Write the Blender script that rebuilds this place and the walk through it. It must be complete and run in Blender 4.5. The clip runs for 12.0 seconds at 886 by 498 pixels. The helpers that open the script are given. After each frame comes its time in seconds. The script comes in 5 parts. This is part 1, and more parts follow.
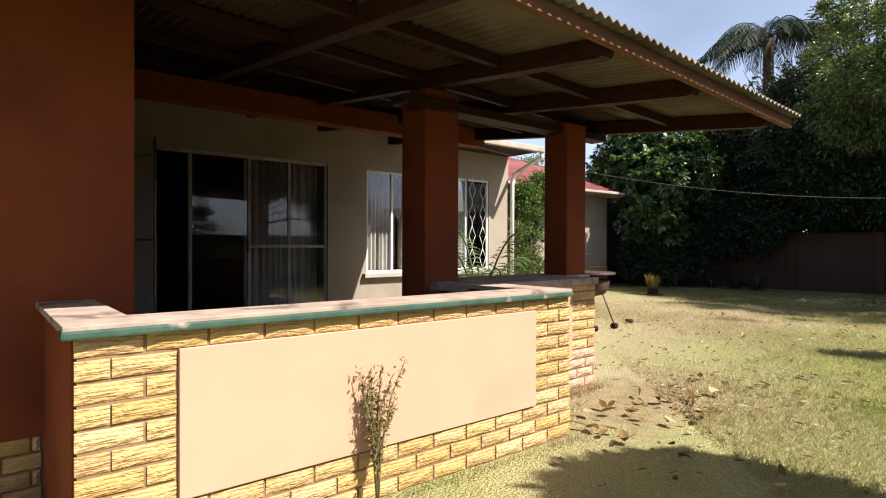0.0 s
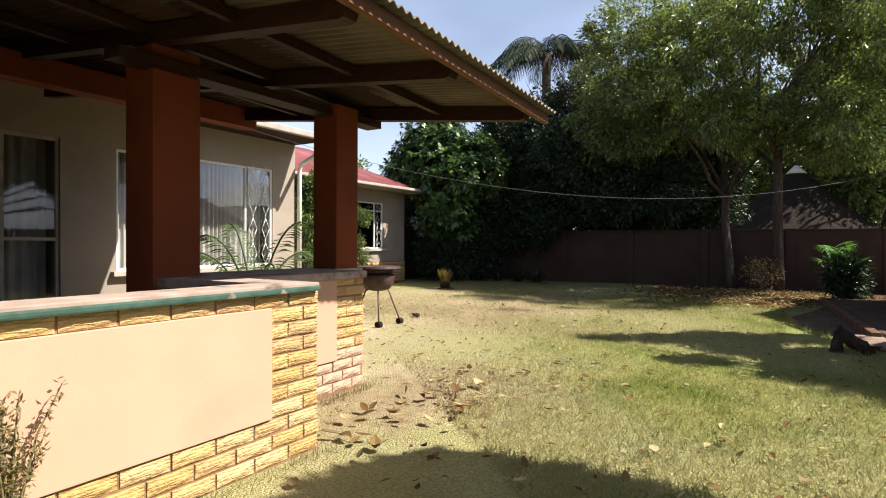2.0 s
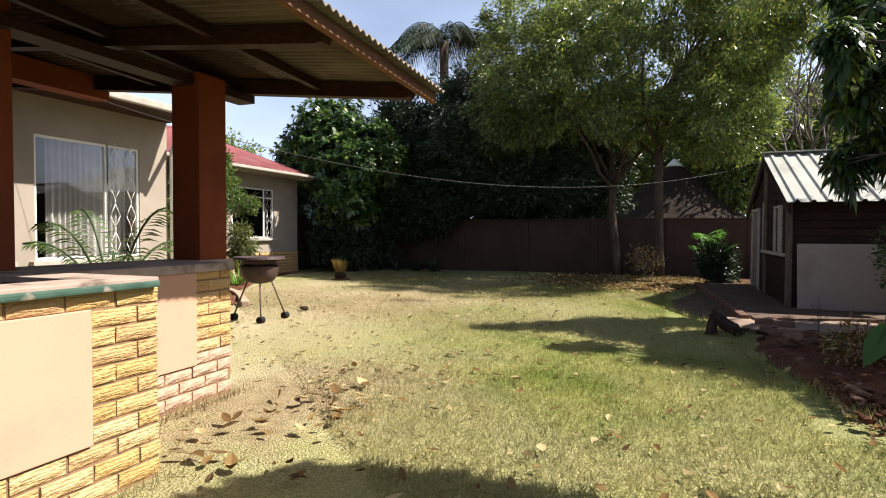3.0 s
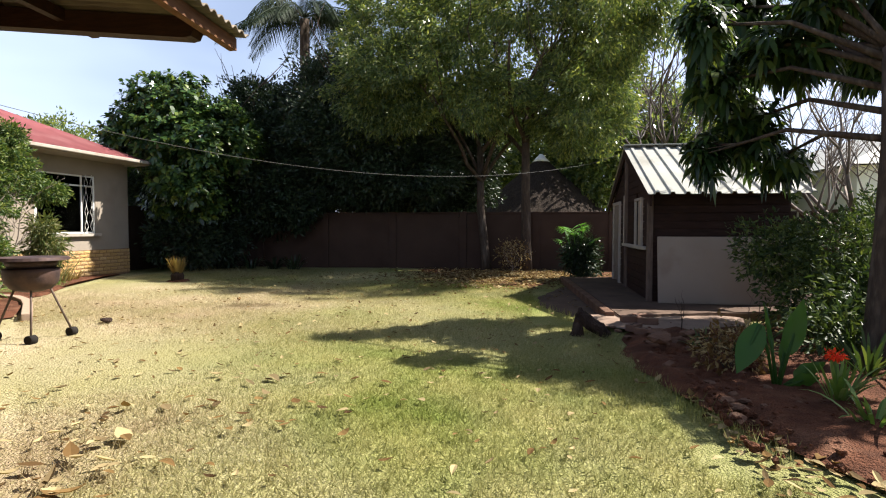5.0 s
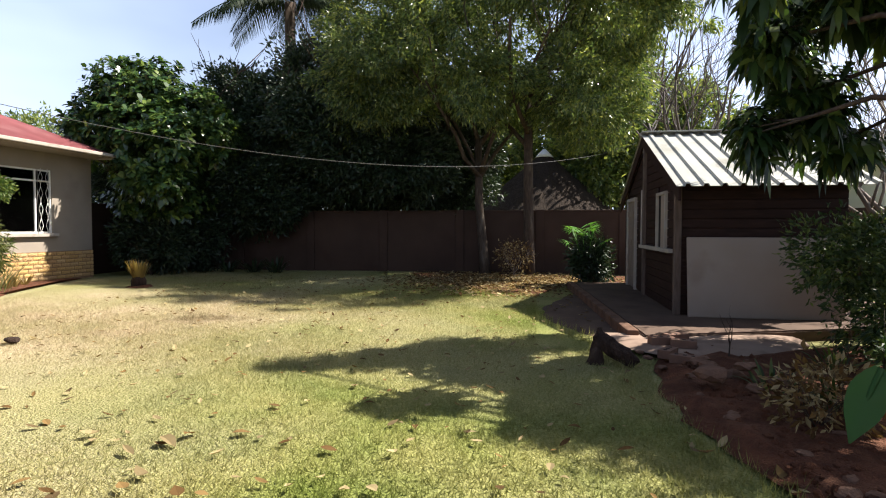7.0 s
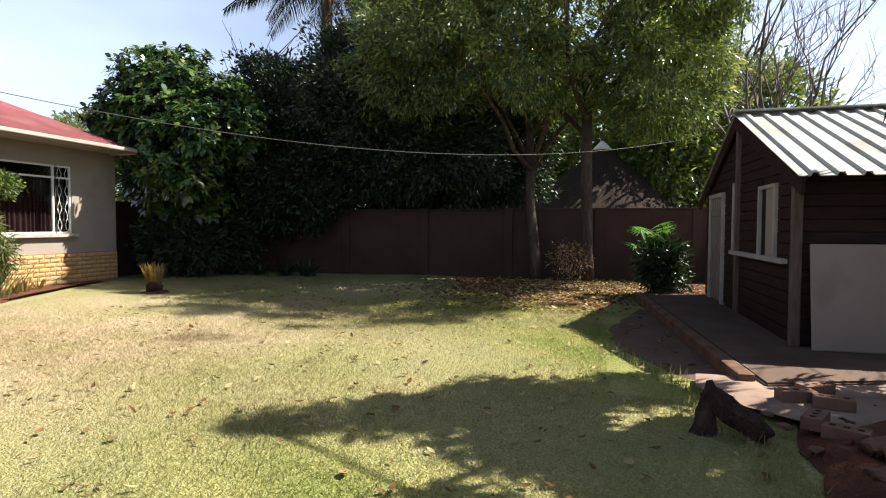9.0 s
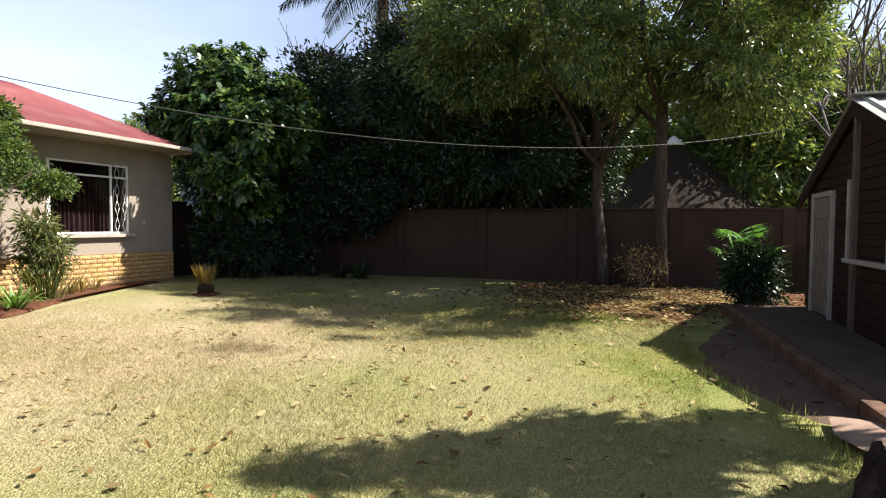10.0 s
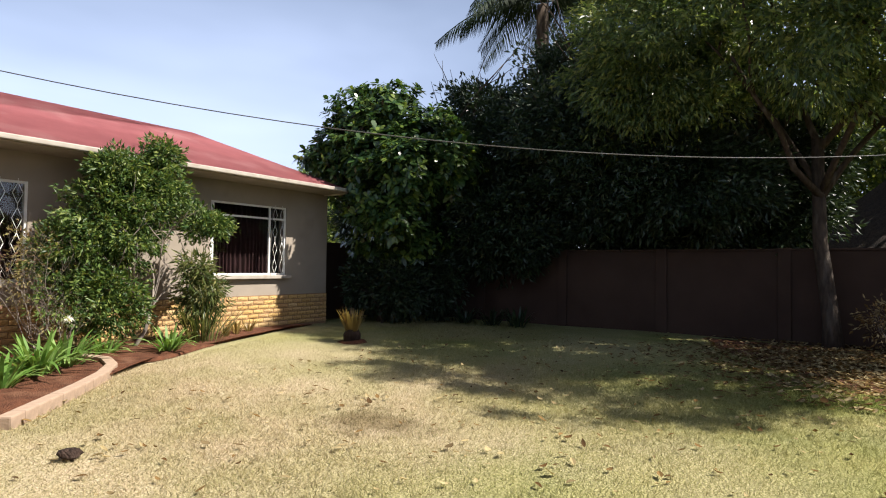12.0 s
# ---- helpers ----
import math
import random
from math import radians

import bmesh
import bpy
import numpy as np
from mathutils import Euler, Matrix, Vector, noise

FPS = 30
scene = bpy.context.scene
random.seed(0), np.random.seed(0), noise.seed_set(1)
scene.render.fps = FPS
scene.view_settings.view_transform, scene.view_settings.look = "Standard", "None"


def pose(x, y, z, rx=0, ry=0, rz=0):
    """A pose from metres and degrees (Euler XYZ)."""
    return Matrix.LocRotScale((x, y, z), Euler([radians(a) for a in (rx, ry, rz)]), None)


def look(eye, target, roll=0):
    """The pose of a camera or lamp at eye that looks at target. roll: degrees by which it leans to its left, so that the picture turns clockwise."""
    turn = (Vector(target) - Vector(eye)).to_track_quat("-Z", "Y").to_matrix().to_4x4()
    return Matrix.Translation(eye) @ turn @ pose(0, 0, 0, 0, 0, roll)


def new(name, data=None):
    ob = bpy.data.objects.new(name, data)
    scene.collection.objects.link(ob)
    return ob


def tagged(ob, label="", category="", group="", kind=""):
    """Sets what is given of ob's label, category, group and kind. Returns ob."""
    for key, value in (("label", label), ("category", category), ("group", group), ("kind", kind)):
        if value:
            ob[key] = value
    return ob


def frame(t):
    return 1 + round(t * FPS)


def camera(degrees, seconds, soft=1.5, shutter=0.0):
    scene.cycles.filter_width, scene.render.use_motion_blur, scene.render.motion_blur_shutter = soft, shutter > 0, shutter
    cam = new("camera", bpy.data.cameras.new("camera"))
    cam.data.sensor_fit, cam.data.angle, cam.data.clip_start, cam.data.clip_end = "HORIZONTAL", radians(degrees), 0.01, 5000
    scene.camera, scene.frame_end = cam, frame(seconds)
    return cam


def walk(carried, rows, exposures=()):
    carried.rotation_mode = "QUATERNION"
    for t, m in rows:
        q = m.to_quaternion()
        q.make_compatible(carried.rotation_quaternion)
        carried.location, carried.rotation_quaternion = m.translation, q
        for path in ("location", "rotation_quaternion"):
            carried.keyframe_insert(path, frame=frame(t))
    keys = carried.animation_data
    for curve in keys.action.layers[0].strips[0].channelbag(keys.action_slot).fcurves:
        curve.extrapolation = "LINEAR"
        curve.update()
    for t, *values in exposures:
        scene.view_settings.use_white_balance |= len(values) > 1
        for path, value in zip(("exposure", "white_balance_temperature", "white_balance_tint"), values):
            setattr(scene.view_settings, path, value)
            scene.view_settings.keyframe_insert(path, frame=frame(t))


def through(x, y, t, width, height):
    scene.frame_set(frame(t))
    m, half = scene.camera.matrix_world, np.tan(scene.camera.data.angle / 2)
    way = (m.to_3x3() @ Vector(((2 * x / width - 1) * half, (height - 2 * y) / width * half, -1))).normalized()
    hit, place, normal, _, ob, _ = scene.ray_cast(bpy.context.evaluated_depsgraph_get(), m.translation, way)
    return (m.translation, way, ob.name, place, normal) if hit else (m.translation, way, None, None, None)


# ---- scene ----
cam = camera(76.0, 12.0, soft=1.1)
PATH = [
    (0.0, (-0.265, -2.357, 1.256), (1.009, -0.815, 1.24), 0.2),
    (0.5, (-0.123, -2.365, 1.234), (1.252, -0.913, 1.223), 0.3),
    (1.0, (0.013, -2.374, 1.22), (1.497, -1.033, 1.21), 0.35),
    (1.5, (0.15, -2.382, 1.205), (1.746, -1.178, 1.195), 0.35),
    (2.0, (0.333, -2.359, 1.2), (2.039, -1.313, 1.178), 0.3),
    (2.5, (0.513, -2.325, 1.196), (2.301, -1.431, 1.155), 0.2),
    (3.0, (0.72, -2.324, 1.186), (2.578, -1.586, 1.128), 0.2),
    (5.0, (1.806, -2.369, 1.16), (3.777, -2.043, 1.086), 0.1),
    (5.5, (2.144, -2.355, 1.158), (4.12, -2.055, 1.083), 0.1),
    (6.0, (2.466, -2.349, 1.153), (4.439, -2.029, 1.077), 0.1),
    (6.5, (2.797, -2.34, 1.142), (4.769, -2.013, 1.069), 0.1),
    (8.5, (4.191, -2.209, 1.171), (6.145, -1.788, 1.092), 0.2),
    (9.0, (4.546, -2.151, 1.19), (6.48, -1.65, 1.11), 0.2),
    (9.5, (4.877, -2.058, 1.206), (6.779, -1.444, 1.124), 0.3),
    (10.0, (5.19, -1.9, 1.218), (7.067, -1.213, 1.136), 0.4),
    (10.5, (5.525, -1.74, 1.222), (7.37, -0.97, 1.146), 0.4),
    (11.0, (5.837, -1.593, 1.234), (7.62, -0.689, 1.172), 0.5),
    (11.5, (6.115, -1.415, 1.248), (7.821, -0.371, 1.228), 0.6),
    (12.0, (6.337, -1.19, 1.24), (7.965, -0.029, 1.299), 0.7),
]
walk(cam, [(t, look(eye, at, roll)) for t, eye, at, roll in PATH], exposures=[(0.0, 1.22), (3.0, 1.3), (5.5, 1.42), (9.0, 1.47), (10.5, 1.38), (12.0, 1.16)])

# ---- daylight ----
SUN = Vector((0.39, -0.78, 1.0)).normalized()
world = bpy.data.worlds.new("world")
scene.world = world
world.use_nodes = True
wn = world.node_tree
sky = wn.nodes.new("ShaderNodeTexSky")
sky.sky_type, sky.sun_disc = "NISHITA", False
sky.sun_elevation = math.asin(SUN.z)
sky.sun_rotation = math.atan2(SUN.x, SUN.y)
sky.air_density, sky.dust_density = 1.0, 2.0
wn.nodes["Background"].inputs[1].default_value = 0.05
# thin cloud, whiter towards the horizon
tc = wn.nodes.new("ShaderNodeTexCoord")
mp = wn.nodes.new("ShaderNodeMapping")
mp.inputs["Scale"].default_value = (1.0, 1.6, 4.0)
cl = wn.nodes.new("ShaderNodeTexNoise")
cl.inputs["Scale"].default_value, cl.inputs["Detail"].default_value = 0.9, 4.0
ramp = wn.nodes.new("ShaderNodeMapRange")
ramp.inputs[1].default_value, ramp.inputs[2].default_value = 0.35, 0.85
ramp.inputs[3].default_value, ramp.inputs[4].default_value = 0.3, 0.9
veil = wn.nodes.new("ShaderNodeMix")
veil.data_type = "RGBA"
veil.inputs[7].default_value = (9.6, 11.2, 15.6, 1)
wn.links.new(tc.outputs["Generated"], mp.inputs[0])
wn.links.new(mp.outputs[0], cl.inputs["Vector"])
wn.links.new(cl.outputs[0], ramp.inputs[0])
height = wn.nodes.new("ShaderNodeSeparateXYZ")
fade = wn.nodes.new("ShaderNodeMapRange")
fade.inputs[1].default_value, fade.inputs[2].default_value = 0.24, 0.62
fade.inputs[3].default_value, fade.inputs[4].default_value = 1.0, 0.08
haze = wn.nodes.new("ShaderNodeMath")
haze.operation = "MULTIPLY"
wn.links.new(tc.outputs["Generated"], height.inputs[0])
wn.links.new(height.outputs[2], fade.inputs[0])
wn.links.new(ramp.outputs[0], haze.inputs[0])
wn.links.new(fade.outputs[0], haze.inputs[1])
wn.links.new(haze.outputs[0], veil.inputs[0])
wn.links.new(sky.outputs[0], veil.inputs[6])
wn.links.new(veil.outputs[2], wn.nodes["Background"].inputs[0])
sun = new("sun", bpy.data.lights.new("sun", "SUN"))
sun.data.energy, sun.data.angle, sun.data.color = 5.0, radians(0.6), (1.0, 0.945, 0.86)
sun.matrix_world = look(SUN * 60, (0, 0, 0))


# ---- materials ----
def material(name):
    m = bpy.data.materials.new(name)
    m.use_nodes = True
    return m, m.node_tree, m.node_tree.nodes["Principled BSDF"]


def mixed(nt, a, b, factor):
    """A colour between a and b by a factor socket; a and b are colours or sockets."""
    n = nt.nodes.new("ShaderNodeMix")
    n.data_type = "RGBA"
    nt.links.new(factor, n.inputs[0])
    for slot, v in ((6, a), (7, b)):
        if isinstance(v, bpy.types.NodeSocket):
            nt.links.new(v, n.inputs[slot])
        else:
            n.inputs[slot].default_value = (*v, 1)
    return n.outputs[2]


def noisy(nt, scale, lo=0.35, hi=0.65, detail=6.0, stretch=(1, 1, 1), coords="Object", kind="noise"):
    """A factor from 0 to 1 with spots of about 1 / scale metres."""
    tc = nt.nodes.new("ShaderNodeTexCoord")
    mp = nt.nodes.new("ShaderNodeMapping")
    mp.inputs["Scale"].default_value = stretch
    nt.links.new(tc.outputs[coords], mp.inputs[0])
    if kind == "noise":
        n = nt.nodes.new("ShaderNodeTexNoise")
        n.inputs["Scale"].default_value, n.inputs["Detail"].default_value = scale, detail
    else:
        n = nt.nodes.new("ShaderNodeTexVoronoi")
        n.inputs["Scale"].default_value = scale
    nt.links.new(mp.outputs[0], n.inputs["Vector"])
    r = nt.nodes.new("ShaderNodeMapRange")
    r.inputs[1].default_value, r.inputs[2].default_value = lo, hi
    nt.links.new(n.outputs[0], r.inputs[0])
    return r.outputs[0]


def bumped(nt, b, height, strength, distance=0.01):
    n = nt.nodes.new("ShaderNodeBump")
    n.inputs["Strength"].default_value, n.inputs["Distance"].default_value = strength, distance
    nt.links.new(height, n.inputs["Height"])
    nt.links.new(n.outputs[0], b.inputs["Normal"])


def surface(name, a, b, scale, rough=0.85, grain=60.0, relief=0.3, depth=0.004, stretch=(1, 1, 1), c=None, c_scale=3.0, c_lo=0.55, c_hi=0.75, metal=0.0, coords="Object"):
    """Two colours in spots, a third in larger stains, fine grain as relief."""
    m, nt, p = material(name)
    col = mixed(nt, a, b, noisy(nt, scale, stretch=stretch, coords=coords))
    if c:
        col = mixed(nt, col, c, noisy(nt, c_scale, c_lo, c_hi, stretch=stretch, coords=coords))
    fine = noisy(nt, grain, 0.2, 0.8, 4.0, stretch, coords)
    nt.links.new(col, p.inputs["Base Color"])
    p.inputs["Roughness"].default_value, p.inputs["Metallic"].default_value = rough, metal
    p.inputs["Specular IOR Level"].default_value = 0.18
    bumped(nt, p, fine, relief, depth)
    return m


def pieces(name, colours, rough=0.85, grain=40.0, relief=0.5, depth=0.006, stretch=(1, 1, 1), island=False, spread=0.5):
    """Colour by piece: Object Info's Random, or Random Per Island within one mesh, with grain on top."""
    m, nt, p = material(name)
    if island:
        rnd = nt.nodes.new("ShaderNodeNewGeometry").outputs["Random Per Island"]
    else:
        rnd = nt.nodes.new("ShaderNodeObjectInfo").outputs["Random"]
    ramp = nt.nodes.new("ShaderNodeValToRGB")
    while len(ramp.color_ramp.elements) < len(colours):
        ramp.color_ramp.elements.new(0.5)
    for k, colour in enumerate(colours):
        e = ramp.color_ramp.elements[k]
        e.position, e.color = k / (len(colours) - 1), (*colour, 1)
    nt.links.new(rnd, ramp.inputs[0])
    dark = nt.nodes.new("ShaderNodeMix")
    dark.data_type, dark.blend_type = "RGBA", "MULTIPLY"
    dark.inputs[7].default_value = (spread, spread, spread, 1)
    nt.links.new(noisy(nt, grain * 0.3, 0.45, 0.75, stretch=stretch), dark.inputs[0])
    nt.links.new(ramp.outputs[0], dark.inputs[6])
    nt.links.new(dark.outputs[2], p.inputs["Base Color"])
    p.inputs["Roughness"].default_value = rough
    bumped(nt, p, noisy(nt, grain, 0.2, 0.8, 5.0, stretch), relief, depth)
    return m


def leafy(name, colours, gloss=0.45, shine=0.25, spec=0.3):
    """Leaves: colour by island, some light passes through."""
    m, nt, p = material(name)
    rnd = nt.nodes.new("ShaderNodeNewGeometry").outputs["Random Per Island"]
    ramp = nt.nodes.new("ShaderNodeValToRGB")
    while len(ramp.color_ramp.elements) < len(colours):
        ramp.color_ramp.elements.new(0.5)
    for k, colour in enumerate(colours):
        e = ramp.color_ramp.elements[k]
        e.position, e.color = k / (len(colours) - 1), (*colour, 1)
    nt.links.new(rnd, ramp.inputs[0])
    nt.links.new(ramp.outputs[0], p.inputs["Base Color"])
    p.inputs["Roughness"].default_value = gloss
    p.inputs["Specular IOR Level"].default_value = spec
    out = nt.nodes["Material Output"]
    tr = nt.nodes.new("ShaderNodeBsdfTranslucent")
    mixer = nt.nodes.new("ShaderNodeMixShader")
    mixer.inputs[0].default_value = shine
    glow = nt.nodes.new("ShaderNodeMix")
    glow.data_type, glow.blend_type, glow.clamp_result = "RGBA", "MULTIPLY", False
    glow.inputs[0].default_value = 1.0
    glow.inputs[7].default_value = (1.75, 1.7, 1.0, 1)
    nt.links.new(ramp.outputs[0], glow.inputs[6])
    nt.links.new(glow.outputs[2], tr.inputs[0])
    nt.links.new(p.outputs[0], mixer.inputs[1])
    nt.links.new(tr.outputs[0], mixer.inputs[2])
    nt.links.new(mixer.outputs[0], out.inputs[0])
    return m


def glassy(name, tint=(1, 1, 1)):
    m, nt, p = material(name)
    nt.nodes.remove(p)
    gl = nt.nodes.new("ShaderNodeBsdfGlossy")
    gl.inputs["Roughness"].default_value = 0.02
    cl = nt.nodes.new("ShaderNodeBsdfTransparent")
    cl.inputs[0].default_value = (*tint, 1)
    fr = nt.nodes.new("ShaderNodeFresnel")
    fr.inputs[0].default_value = 1.5
    mx = nt.nodes.new("ShaderNodeMixShader")
    nt.links.new(fr.outputs[0], mx.inputs[0])
    nt.links.new(cl.outputs[0], mx.inputs[1])
    nt.links.new(gl.outputs[0], mx.inputs[2])
    nt.links.new(mx.outputs[0], nt.nodes["Material Output"].inputs[0])
    return m


M_BRICK = pieces("face brick", [(0.46, 0.275, 0.095), (0.53, 0.335, 0.12), (0.57, 0.37, 0.15), (0.46, 0.275, 0.12), (0.59, 0.41, 0.2), (0.49, 0.31, 0.13)], grain=26.0, relief=0.8, depth=0.018, stretch=(1, 1, 3.2), spread=0.8)
M_MORTAR = surface("mortar", (0.27, 0.165, 0.09), (0.19, 0.115, 0.065), 20.0)
M_PLASTER = surface("peach plaster", (0.52, 0.315, 0.215), (0.49, 0.295, 0.2), 3.0, relief=0.12, grain=90, c=(0.455, 0.27, 0.18), c_scale=1.6, c_lo=0.6, c_hi=0.85)
M_ORANGE = surface("terracotta paint", (0.2, 0.048, 0.016), (0.175, 0.041, 0.014), 2.5, rough=0.8, relief=0.12, grain=90, c=(0.13, 0.031, 0.013), c_scale=1.5)
M_COPING = surface("weathered coping", (0.29, 0.215, 0.175), (0.37, 0.285, 0.235), 9.0, relief=0.4, c=(0.15, 0.11, 0.09), c_scale=5.0, c_lo=0.54, c_hi=0.64)
M_GREEN = surface("green coping edge", (0.035, 0.07, 0.052), (0.055, 0.1, 0.075), 11.0, rough=0.6, c=(0.3, 0.25, 0.2), c_scale=7.0, c_lo=0.62, c_hi=0.7)
M_WALL = surface("grey-beige wall paint", (0.31, 0.262, 0.212), (0.275, 0.232, 0.188), 2.0, relief=0.15, grain=80, c=(0.235, 0.195, 0.155), c_scale=1.2, c_lo=0.58)
M_WOOD = surface("dark stained timber", (0.026, 0.011, 0.008), (0.045, 0.018, 0.011), 8.0, rough=0.6, stretch=(6, 1, 6), grain=30)
M_FASCIA = surface("brown fascia timber", (0.15, 0.066, 0.028), (0.1, 0.044, 0.02), 6.0, rough=0.7, stretch=(1, 6, 6), grain=30)
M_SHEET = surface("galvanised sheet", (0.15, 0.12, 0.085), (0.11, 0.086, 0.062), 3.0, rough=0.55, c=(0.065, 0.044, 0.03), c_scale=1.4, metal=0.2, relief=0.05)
# Darker brown copy of the sheet; the deep porch's shade is in its colour.
M_SHADESHEET = surface("shade-darkened sheet", (0.05, 0.026, 0.018), (0.034, 0.018, 0.013), 3.0, rough=0.8, c=(0.07, 0.034, 0.022), c_scale=1.4, relief=0.1)
M_SHEDROOF = surface("pale painted roof sheet", (0.4, 0.4, 0.37), (0.34, 0.34, 0.31), 2.0, rough=0.5, c=(0.25, 0.235, 0.2), c_scale=2.5, relief=0.08)
M_SHED = surface("dark shed boards", (0.022, 0.0105, 0.008), (0.034, 0.016, 0.012), 4.0, rough=0.7, grain=40, stretch=(1, 1, 6), c=(0.05, 0.026, 0.019), c_scale=3.0)
M_REDROOF = surface("red painted roof", (0.37, 0.125, 0.13), (0.31, 0.1, 0.105), 2.0, rough=0.65, relief=0.1, c=(0.42, 0.2, 0.195), c_scale=1.1)
M_WHITE = surface("white gloss paint", (0.78, 0.77, 0.74), (0.72, 0.71, 0.67), 5.0, rough=0.4, relief=0.05)
M_GUTTER = surface("white gutter paint", (0.4, 0.36, 0.31), (0.33, 0.29, 0.25), 5.0, rough=0.5, relief=0.05, c=(0.24, 0.19, 0.15), c_scale=4.0)
M_GLASS = glassy("window glass")
M_CURTAIN = surface("sheer curtain", (0.42, 0.4, 0.37), (0.36, 0.345, 0.32), 5.0, rough=0.9, relief=0.1)
M_DARKCURTAIN = surface("dark red curtain", (0.03, 0.012, 0.013), (0.02, 0.009, 0.009), 6.0, rough=0.9, relief=0.1)
M_BOUND = surface("boundary wall plaster", (0.066, 0.04, 0.029), (0.05, 0.03, 0.022), 1.5, relief=0.3, c=(0.038, 0.021, 0.015), c_scale=0.8)
M_THATCH = surface("grey thatch", (0.06, 0.042, 0.031), (0.03, 0.021, 0.016), 9.0, rough=0.95, grain=40, relief=1.0, depth=0.05, stretch=(3, 3, 1), c=(0.02, 0.015, 0.012), c_scale=2.5)
M_BARK = surface("grey bark", (0.085, 0.062, 0.047), (0.05, 0.037, 0.028), 12.0, rough=0.95, grain=40, relief=0.8, depth=0.01, stretch=(2, 2, 0.5), c=(0.15, 0.125, 0.1), c_scale=4.0)
M_SOIL = surface("red soil", (0.14, 0.056, 0.03), (0.09, 0.036, 0.02), 9.0, rough=1.0, grain=70, relief=1.0, depth=0.02, c=(0.2, 0.1, 0.06), c_scale=3.0)
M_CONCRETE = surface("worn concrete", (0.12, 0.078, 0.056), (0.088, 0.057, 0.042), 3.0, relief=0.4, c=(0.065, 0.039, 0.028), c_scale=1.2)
M_BOARD = surface("stained white board", (0.32, 0.265, 0.22), (0.28, 0.225, 0.185), 1.3, rough=0.6, c=(0.21, 0.155, 0.12), c_scale=1.5, relief=0.05)
M_TREE = leafy("broad tree leaves", [(0.04, 0.066, 0.027), (0.074, 0.112, 0.038), (0.125, 0.17, 0.05), (0.26, 0.28, 0.085)], gloss=0.28, shine=0.38, spec=0.45)
M_DARKTREE = leafy("dark tree leaves", [(0.014, 0.025, 0.013), (0.023, 0.04, 0.018), (0.034, 0.058, 0.024)], gloss=0.38, shine=0.12, spec=0.4)
M_CITRUS = leafy("glossy green leaves", [(0.017, 0.04, 0.015), (0.032, 0.07, 0.021), (0.058, 0.11, 0.028), (0.15, 0.2, 0.036)], gloss=0.3, shine=0.24, spec=0.5)
M_MANGO = leafy("long drooping leaves", [(0.012, 0.028, 0.01), (0.022, 0.045, 0.013), (0.04, 0.075, 0.018), (0.1, 0.13, 0.028)], gloss=0.35, shine=0.3)
M_ARECA = leafy("feathery palm leaves", [(0.028, 0.05, 0.018), (0.05, 0.085, 0.026), (0.09, 0.13, 0.04)])
M_BEDBUSH = leafy("bed shrub leaves", [(0.018, 0.034, 0.01), (0.032, 0.058, 0.015), (0.06, 0.092, 0.022), (0.12, 0.155, 0.04)], shine=0.2)
M_BUSH = leafy("bush leaves", [(0.022, 0.05, 0.013), (0.045, 0.085, 0.02), (0.09, 0.14, 0.03), (0.19, 0.22, 0.06)])

M_PORCHFLOOR = surface("dark polished floor", (0.07, 0.03, 0.022), (0.1, 0.05, 0.04), 2.0, rough=0.5)
M_SHEDDOOR = surface("weathered door paint", (0.26, 0.21, 0.17), (0.16, 0.12, 0.09), 6.0, stretch=(4, 1, 0.6))
M_POST = surface("greyed timber post", (0.15, 0.11, 0.088), (0.095, 0.068, 0.054), 10.0, stretch=(3, 3, 0.5))
M_BLACK = surface("dark interior", (0.012, 0.01, 0.009), (0.02, 0.016, 0.014), 3.0)
M_IRON = surface("rusty black iron", (0.05, 0.035, 0.035), (0.09, 0.055, 0.045), 9.0, rough=0.6, metal=0.3, c=(0.16, 0.1, 0.09), c_scale=5.0)
M_LITTER = leafy("dry fallen leaves", [(0.1, 0.055, 0.022), (0.2, 0.125, 0.05), (0.06, 0.034, 0.016), (0.4, 0.32, 0.17), (0.25, 0.19, 0.1)], gloss=0.9, shine=0.12, spec=0.05)
M_STRAP = leafy("strap leaves", [(0.08, 0.16, 0.03), (0.13, 0.23, 0.05), (0.2, 0.29, 0.09)])
M_REED = leafy("reed leaves", [(0.035, 0.058, 0.016), (0.085, 0.11, 0.03), (0.19, 0.18, 0.07)])
M_SISAL = leafy("striped sisal leaves", [(0.12, 0.07, 0.025), (0.2, 0.14, 0.045), (0.26, 0.2, 0.08)])
M_PALM = leafy("palm fronds", [(0.012, 0.02, 0.011), (0.02, 0.032, 0.016), (0.034, 0.05, 0.024)], gloss=0.6, shine=0.12, spec=0.1)
M_FERN = leafy("fan palm leaves", [(0.06, 0.15, 0.03), (0.1, 0.24, 0.04)])
M_BIGLEAF = leafy("banana-like leaves", [(0.035, 0.1, 0.02), (0.06, 0.15, 0.03)], shine=0.3)
M_RED = leafy("red petals", [(0.7, 0.05, 0.02), (0.85, 0.1, 0.03)])
M_PETAL = leafy("white petals", [(0.8, 0.78, 0.74), (0.75, 0.74, 0.7)])
M_STALK = leafy("dry weed", [(0.18, 0.16, 0.06), (0.28, 0.22, 0.1), (0.1, 0.1, 0.04), (0.22, 0.12, 0.08)])
M_TWIG = surface("bare grey twigs", (0.26, 0.22, 0.19), (0.17, 0.14, 0.12), 6.0)
M_BARE = surface("dark bare branches", (0.13, 0.108, 0.105), (0.085, 0.07, 0.07), 6.0)
M_STONE = surface("garden stone", (0.17, 0.095, 0.062), (0.11, 0.06, 0.04), 5.0, relief=0.6, depth=0.01)
